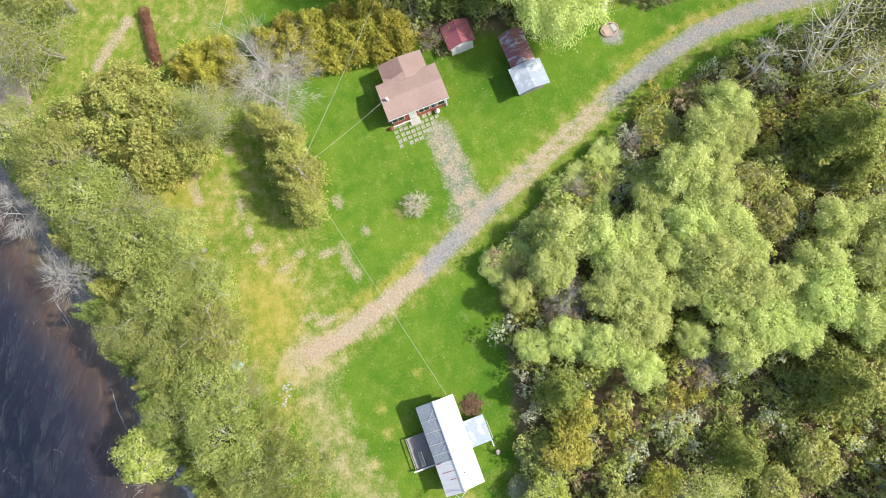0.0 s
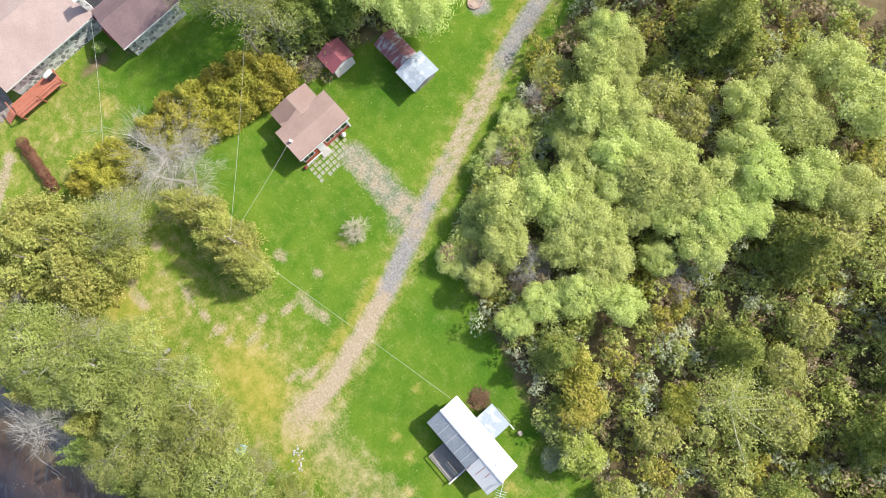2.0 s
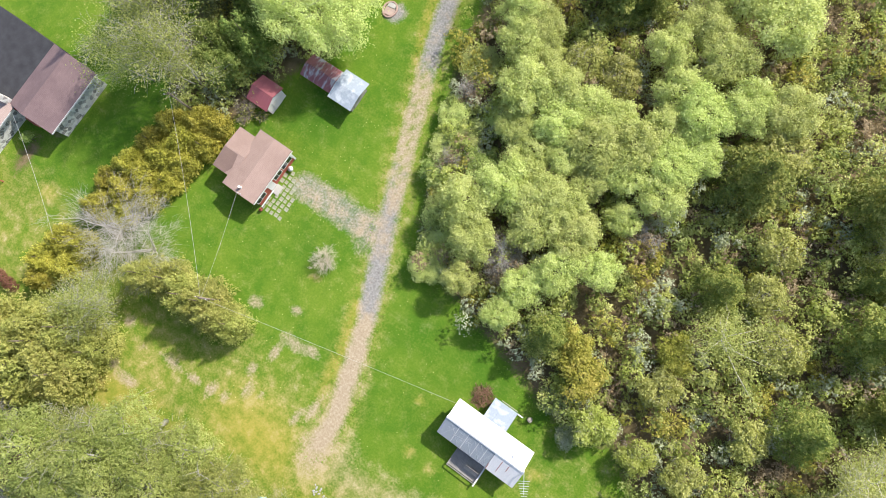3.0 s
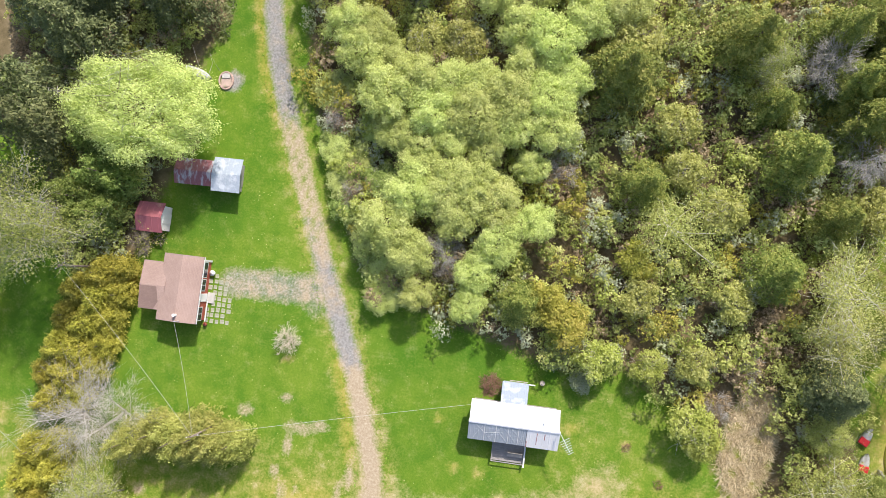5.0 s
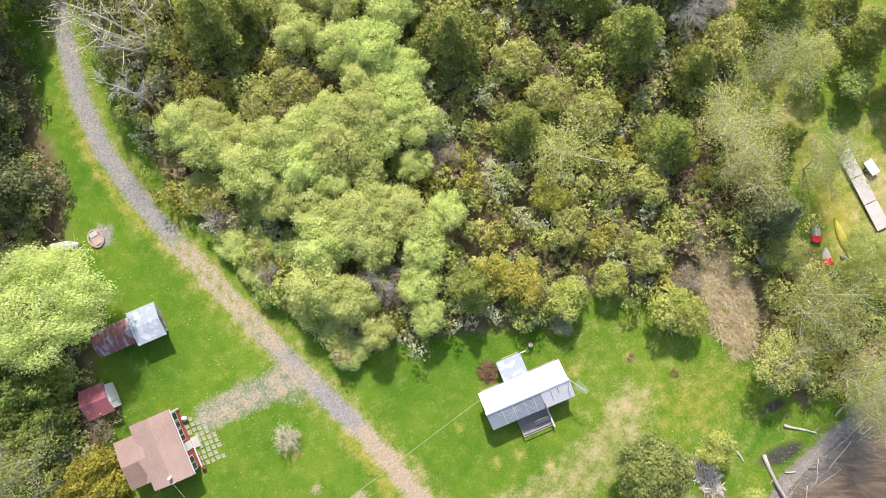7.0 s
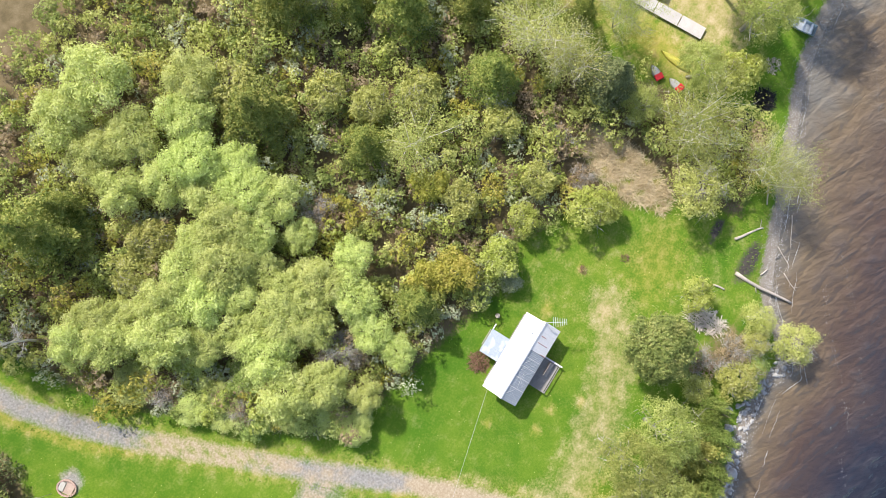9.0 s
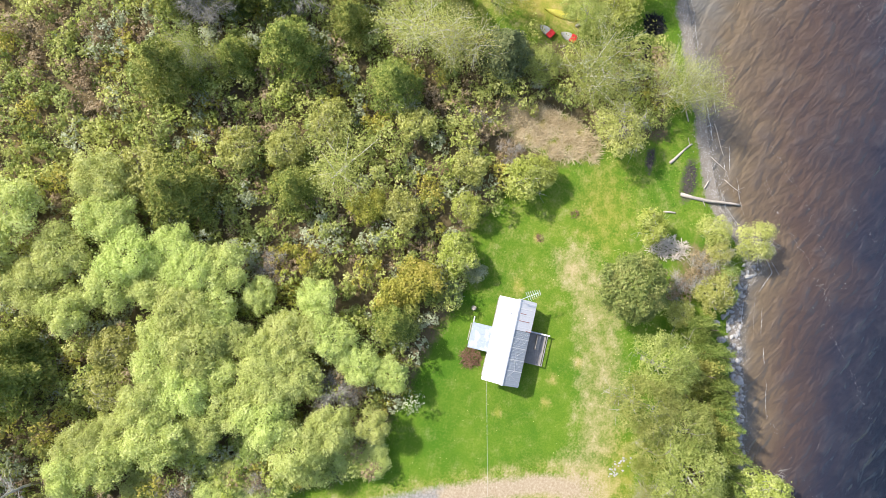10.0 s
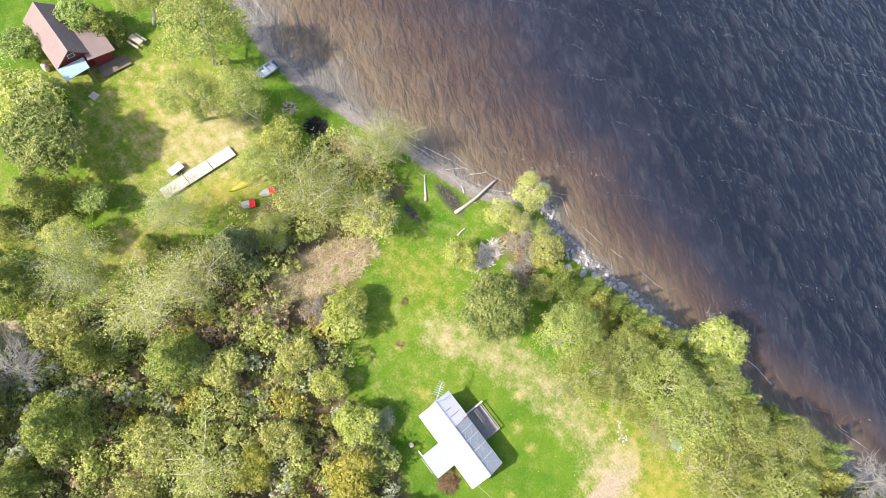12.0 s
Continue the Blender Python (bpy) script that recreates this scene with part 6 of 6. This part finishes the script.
def hedge_strip(name, x0, y0, x1, y1, width, tall, leaf, count, label):
    """A clipped hedge along a line: twiggy stems and dense small leaves."""
    g = np.random.default_rng(51)
    o = thing(name, x0, y0, 0, 0, label, "hedge")
    k = g.random(count)
    a = g.random(count) * math.tau
    rr = np.sqrt(g.uniform(0.5, 1, count)) * (1 + 0.15 * np.sin(k * 31) + 0.1 * g.normal(size=count))
    d = np.array((x1 - x0, y1 - y0, 0.0))
    side = np.array((-d[1], d[0], 0)) / np.linalg.norm(d)
    out = side * np.cos(a)[:, None] + np.array((0, 0, 1.0)) * np.sin(a)[:, None]
    p = d * k[:, None] + side * (np.cos(a) * rr * width / 2)[:, None] + np.array((0, 0, 1.0)) * (tall * 0.5 + np.sin(a) * rr * tall * 0.5)[:, None]
    part_mesh("leafage", leaves(p, unit(out + g.normal(size=p.shape) * 0.5), 0.16, 0.09, g, "leafage", M[leaf]), o)
    bm = bmesh.new()
    for i in range(14):
        q = d * (i + 0.5) / 14
        tube(bm, (tuple(q + (0, 0, -0.1)), tuple(q + (0, 0, tall * 0.7))), (0.04, 0.015), 5)
    part("stem_row", bm, M["twig"], o)


hedge_strip("clipped_hedge", -63.8, -18.3, -55.4, -18.6, 1.3, 1.2, "red_hedge_leaf", 7000, "low clipped hedge with reddish-brown leaves")


def build_cobbles():
    g = random.Random(9)
    base = tagged(new("pavement"), "grey cobbled parking place by the stone house", "pavement", kind="structure")
    part("bed", box(-78.4, -68.2, -22.4, -16.4, -0.05, 0.03), M["cobble_bed"], base)
    me = part("cobble", box(-0.29, 0.29, -0.175, 0.175, 0.0, 0.08, bevel=0.03), M["cobble"], base)
    for i in range(17):
        for j in range(16):
            st = me if (i, j) == (0, 0) else part_mesh("cobble", me.data, base)
            st.matrix_basis = pose(-78.0 + i * 0.60 + (j % 2) * 0.2 + g.uniform(-0.04, 0.04), -22.1 + j * 0.37 + g.uniform(-0.025, 0.025), 0.022 + g.uniform(-0.01, 0.01), g.uniform(-3, 3), g.uniform(-3, 3), g.uniform(-9, 9))


n = Nodes("cobble")
n.done(n.mix(n.noise(6.0, 4.0), n.ramp(n.node("ObjectInfo").outputs["Random"], (0.0, (0.17, 0.14, 0.12)), (0.5, (0.30, 0.255, 0.22)), (1.0, (0.42, 0.37, 0.33))), (0.26, 0.22, 0.19)), 0.85)
M["cobble"] = n.mat
M["cobble_bed"] = plain("cobble_bed", (0.20, 0.18, 0.165), 0.9, vary=0.3)
build_cobbles()
o = thing("barbecue", -67.3, -10.2, 0.96, 10, "covered grey and white barbecue on the red deck", "barbecue")
part("cart", box(-0.3, 0.3, -0.5, 0.5, 0.02, 0.75, bevel=0.03), M["black_tar"], o)
part("lid", tube(bmesh.new(), ((0, -0.62, 0.86), (0, -0.55, 0.88), (0, 0.55, 0.88), (0, 0.62, 0.86)), (0.2, 0.3, 0.3, 0.2), 12), M["white_paint"], o, "white domed lid", smooth=True)
pad = tagged(part("lakeside_pad", slab(bmesh.new(), ((-65.5, -40.3, 0.12), (-60.6, -35.8, 0.12), (-55.7, -36.0, 0.12), (-55.5, -39.8, 0.12), (-59.5, -42.6, 0.12)), 0.35), M["brick_dust"]), "pinkish-grey paved pad beside the lake", "pavement", kind="structure")

# ---- shore: rocks, reeds, foam ----


def rock_mesh(seed, mat):
    bm = bmesh.new()
    bmesh.ops.create_icosphere(bm, subdivisions=2, radius=0.5)
    off = Vector((seed * 3.1, seed * 1.7, 0))
    for v in bm.verts:
        k = 1 + 0.55 * (noise.noise(v.co * 1.6 + off)) + 0.12 * noise.noise(v.co * 5 + off)
        v.co = Vector((v.co.x * 1.15, v.co.y * 0.9, v.co.z * 0.62)) * k
    me = bpy.data.meshes.new("rock")
    bm.to_mesh(me)
    bm.free()
    me.materials.append(mat)
    return me


def build_rocks():
    g = np.random.default_rng(61)
    shapes = [rock_mesh(i, M["rock"]) for i in range(8)]

    def lay(x, y, size, label, group):
        z = float(height(np.array(x), np.array(y)))
        o = new("boulder" if size > 0.65 else "rock", shapes[int(g.integers(8))])
        o.matrix_basis = pose(x, y, max(z, WATER_Z - 0.05) + size * 0.12, g.uniform(-15, 15), g.uniform(-15, 15), g.uniform(0, 360)) @ Matrix.Diagonal((size, size * g.uniform(0.7, 1.1), size * g.uniform(0.7, 1.1), 1))
        tagged(o, label, "rock", group)

    for x, y, size in ((5.7, -24.9, 1.1), (4.3, -25.8, 1.25), (7.5, -23.9, 0.8), (1.5, -28.1, 1.0), (8.4, -24.7, 0.7), (9.3, -23.6, 0.8), (10.3, -24.5, 0.7), (2.6, -27.1, 0.7)):
        lay(x, y, size, "large pale grey boulder on the shore", "shore boulders")
    for x in np.concatenate((g.uniform(-8, 12.5, 190), g.uniform(11, 17, 30), g.uniform(-28, -12, 60))):
        y = float(np.interp(x, SHORE_X, SHORE_Y)) + g.uniform(-0.3, 1.7)
        lay(float(x), y, float(g.uniform(0.2, 0.62)), "grey stone of the rocky lake shore", "shore stones")


build_rocks()


def build_pebbles():
    """Small stones along the waterline, too many to count."""
    g = np.random.default_rng(63)
    n = 9000
    x = g.uniform(-60, 75, n)
    y = np.interp(x, SHORE_X, SHORE_Y) + g.normal(size=n) * 0.7 + 0.35
    z = np.maximum(height(x, y), WATER_Z) + 0.02
    s = g.uniform(0.03, 0.12, (n, 1))
    c = np.stack((x, y, z), 1)
    a = g.random(n) * math.tau
    u, v = np.stack((np.cos(a), np.sin(a), a * 0), 1), np.stack((-np.sin(a), np.cos(a), a * 0), 1)
    up = np.array((0, 0, 0.7))
    ring = [c + u * s - up * s, c + v * s * 0.8 - up * s, c - u * s - up * s, c - v * s * 0.8 - up * s]
    verts = np.concatenate(ring + [c + up * s])
    o = np.arange(n)
    tri = np.concatenate([np.stack((o + k * n, o + ((k + 1) % 4) * n, o + 4 * n), 1) for k in range(4)])
    tagged(new("pebbles", mesh_from("pebbles", verts, tri, M["rock"])), "small grey stones along the waterline", "pebbles", kind="stuff")


build_pebbles()


def blades(name, x, y, z, length, width, lean, mat, g, label, category):
    """Thin standing or fallen blades, two triangles each."""
    n = len(x)
    a = g.random(n) * math.tau
    k = lean * g.uniform(0.5, 1.2, n)
    d = np.stack((np.cos(a) * np.sin(k), np.sin(a) * np.sin(k), np.cos(k)), 1)
    side = np.stack((-np.sin(a), np.cos(a), a * 0), 1) * width
    b = np.stack((x, y, z), 1)
    ln = (length * g.uniform(0.6, 1.3, n))[:, None]
    verts = np.concatenate((b - side, b + side, b + d * ln * 0.6 + side * 0.8, b + d * ln, b + d * ln * 0.6 - side * 0.8))
    o = np.arange(n)
    tri = np.concatenate((np.stack((o, o + n, o + 2 * n), 1), np.stack((o, o + 2 * n, o + 4 * n), 1), np.stack((o + 4 * n, o + 2 * n, o + 3 * n), 1)))
    return tagged(new(name, mesh_from(name, verts, tri, mat)), label, category, kind="stuff")


def build_reeds():
    g = np.random.default_rng(65)
    n = 24000
    x, y = g.uniform(20.5, 28.5, n), g.uniform(-6.5, 7.5, n)
    ok = inside(x, y, list(REEDS))
    clump = np.sin(x * 2.1 + np.sin(y * 1.3) * 2) + np.sin(y * 2.6 + x)
    ok &= clump + g.normal(size=n) * 0.7 > -0.5
    blades("dry_reeds", x[ok], y[ok], np.zeros(ok.sum()), 0.9, 0.026, 1.38, M["reed_leaf"], g, "flattened patch of dry straw-coloured reeds", "reeds")
    # rough grass along the woods, the track and the bank
    n = 90000
    x, y = g.uniform(-60, 62, n), g.uniform(-40, 60, n)
    d = inland(x, y)
    edge = seg_dist(x, y, list(WOODS) + [WOODS[0]]) < 1.6
    bank = (d > 1.5) & (d < 5)
    mud = (np.hypot((x - 22) / 5, (y + 14) / 4) < 1.2) & (g.random(n) < 0.5)
    verge = np.abs(seg_dist(x, y, ROAD) - 1.75) < 0.35
    ok = (edge | bank | mud | verge) & (d > 1.2)
    blades("rough_grass", x[ok], y[ok], height(x[ok], y[ok]), 0.28, 0.03, 0.9, M["grass_leaf"], g, "tufts of longer grass in the lawn and on the verges", "grass")
    # dandelions and daisies
    n = 2600
    x, y = g.uniform(-55, 20, n), g.uniform(-14, 40, n)
    dens = 0.25 + 0.75 * np.exp(-(((x + 31) / 7) ** 2 + ((y - 11) / 10) ** 2))
    ok = (g.random(n) < dens) & ~inside(x, y, list(WOODS)) & (seg_dist(x, y, ROAD) > 1.8) & ~((np.abs(x) < 5.5) & (np.abs(y) < 5)) & ~((x < -34) & (x > -41) & (y > 6) & (y < 14)) & ~inside(x, y, list(NORTH_WOODS))
    p = np.stack((x[ok], y[ok], height(x[ok], y[ok]) + 0.08), 1)
    nrm = unit(g.normal(size=p.shape) * 0.2 + (0, 0, 1))
    tagged(new("lawn_flowers", leaves(p, nrm, 0.09, 0.09, g, "lawn_flowers", M["dandelion"])), "tiny pale yellow flowers dotted over the lawn", "flowers", kind="stuff")


M["dandelion"] = plain("dandelion", (0.72, 0.68, 0.28), 0.7, vary=0.2)
build_reeds()


def build_foam():
    """Flecks of foam in wind lines, and thin broken crests along the shore."""
    g = np.random.default_rng(67)
    pts = []
    for i in range(70):
        x0, n = g.uniform(-50, 75), int(g.integers(25, 80))
        y0 = float(np.interp(x0, SHORE_X, SHORE_Y)) - g.uniform(5, 75)
        k = np.sort(g.random(n)) * g.uniform(8, 26)
        x = x0 + 0.77 * k + g.normal(size=n) * 0.22
        y = y0 + 0.64 * k + 0.4 * np.sin(k * 0.4 + i) + g.normal(size=n) * 0.22
        q = np.stack((x, y, np.full(n, WATER_Z + 0.015)), 1)
        pts.append(q[inland(x, y) < -3])
    p = np.concatenate(pts)
    me = leaves(p, np.tile((0.0, 0.0, 1.0), (len(p), 1)), 0.075, 0.055, g, "foam_flecks", M["foam"])
    tagged(new("foam_flecks", me), "white foam flecks in lines on the lake", "foam", kind="stuff")
    verts, faces = [], []
    for i in range(34):
        x0, off, ln = g.uniform(-45, 65), g.choice((0.9, 1.8, 2.9)) + g.normal() * 0.25, g.uniform(1.5, 6)
        n = 14
        x = x0 + np.linspace(0, ln, n)
        y = np.interp(x, SHORE_X, SHORE_Y) - off + np.cumsum(g.normal(size=n)) * 0.06
        w = 0.02 * np.sin(np.linspace(0.15, 3.0, n)) * g.uniform(0.5, 1.6) * g.uniform(0.4, 1, n)
        b = len(verts)
        for a, c, q in zip(x, y, w):
            verts += [(a, c - q, WATER_Z + 0.014), (a, c + q, WATER_Z + 0.014)]
        faces += [(b + 2 * k, b + 2 * k + 2, b + 2 * k + 3, b + 2 * k + 1) for k in range(n - 1)]
    tagged(new("wave_crests", mesh_from("wave_crests", verts, faces, M["foam"])), "thin broken white crests along the shore", "foam", kind="stuff")


build_foam()


# ---- under the lakeside trees ----
o = thing("tarpaulin", -16.22, -20.07, 0.02, 25, "crumpled pale blue tarpaulin under the lakeside trees", "tarpaulin")
bm = bmesh.new()
bmesh.ops.create_grid(bm, x_segments=10, y_segments=8, size=0.6)
for v in bm.verts:
    v.co.z = 0.12 + 0.22 * noise.noise(v.co * 2.3)
bmesh.ops.solidify(bm, geom=list(bm.faces), thickness=0.012)
part("sheet", bm, M["blue_plastic"], o, smooth=True)
o = thing("stone_heap", -10.94, -15.93, 0, -35, "low scattered heap of pale stones under the trees", "stones")
heap_rng = random.Random(71)
heap_shape = rock_mesh(3, M["rock"])
for k in range(34):
    a, q = heap_rng.uniform(0, math.tau), math.sqrt(heap_rng.random())
    st = part_mesh("stone", heap_shape, o)
    size = heap_rng.uniform(0.12, 0.34)
    st.matrix_basis = pose(math.cos(a) * q * 1.7, math.sin(a) * q * 0.75, 0.03, 0, 0, heap_rng.uniform(0, 360)) @ Matrix.Diagonal((size, size * 0.8, size * 0.7, 1))
plant("green", "small round green bush by the stone wall", "bush", "", (-65.7, -3.2, 0.81))
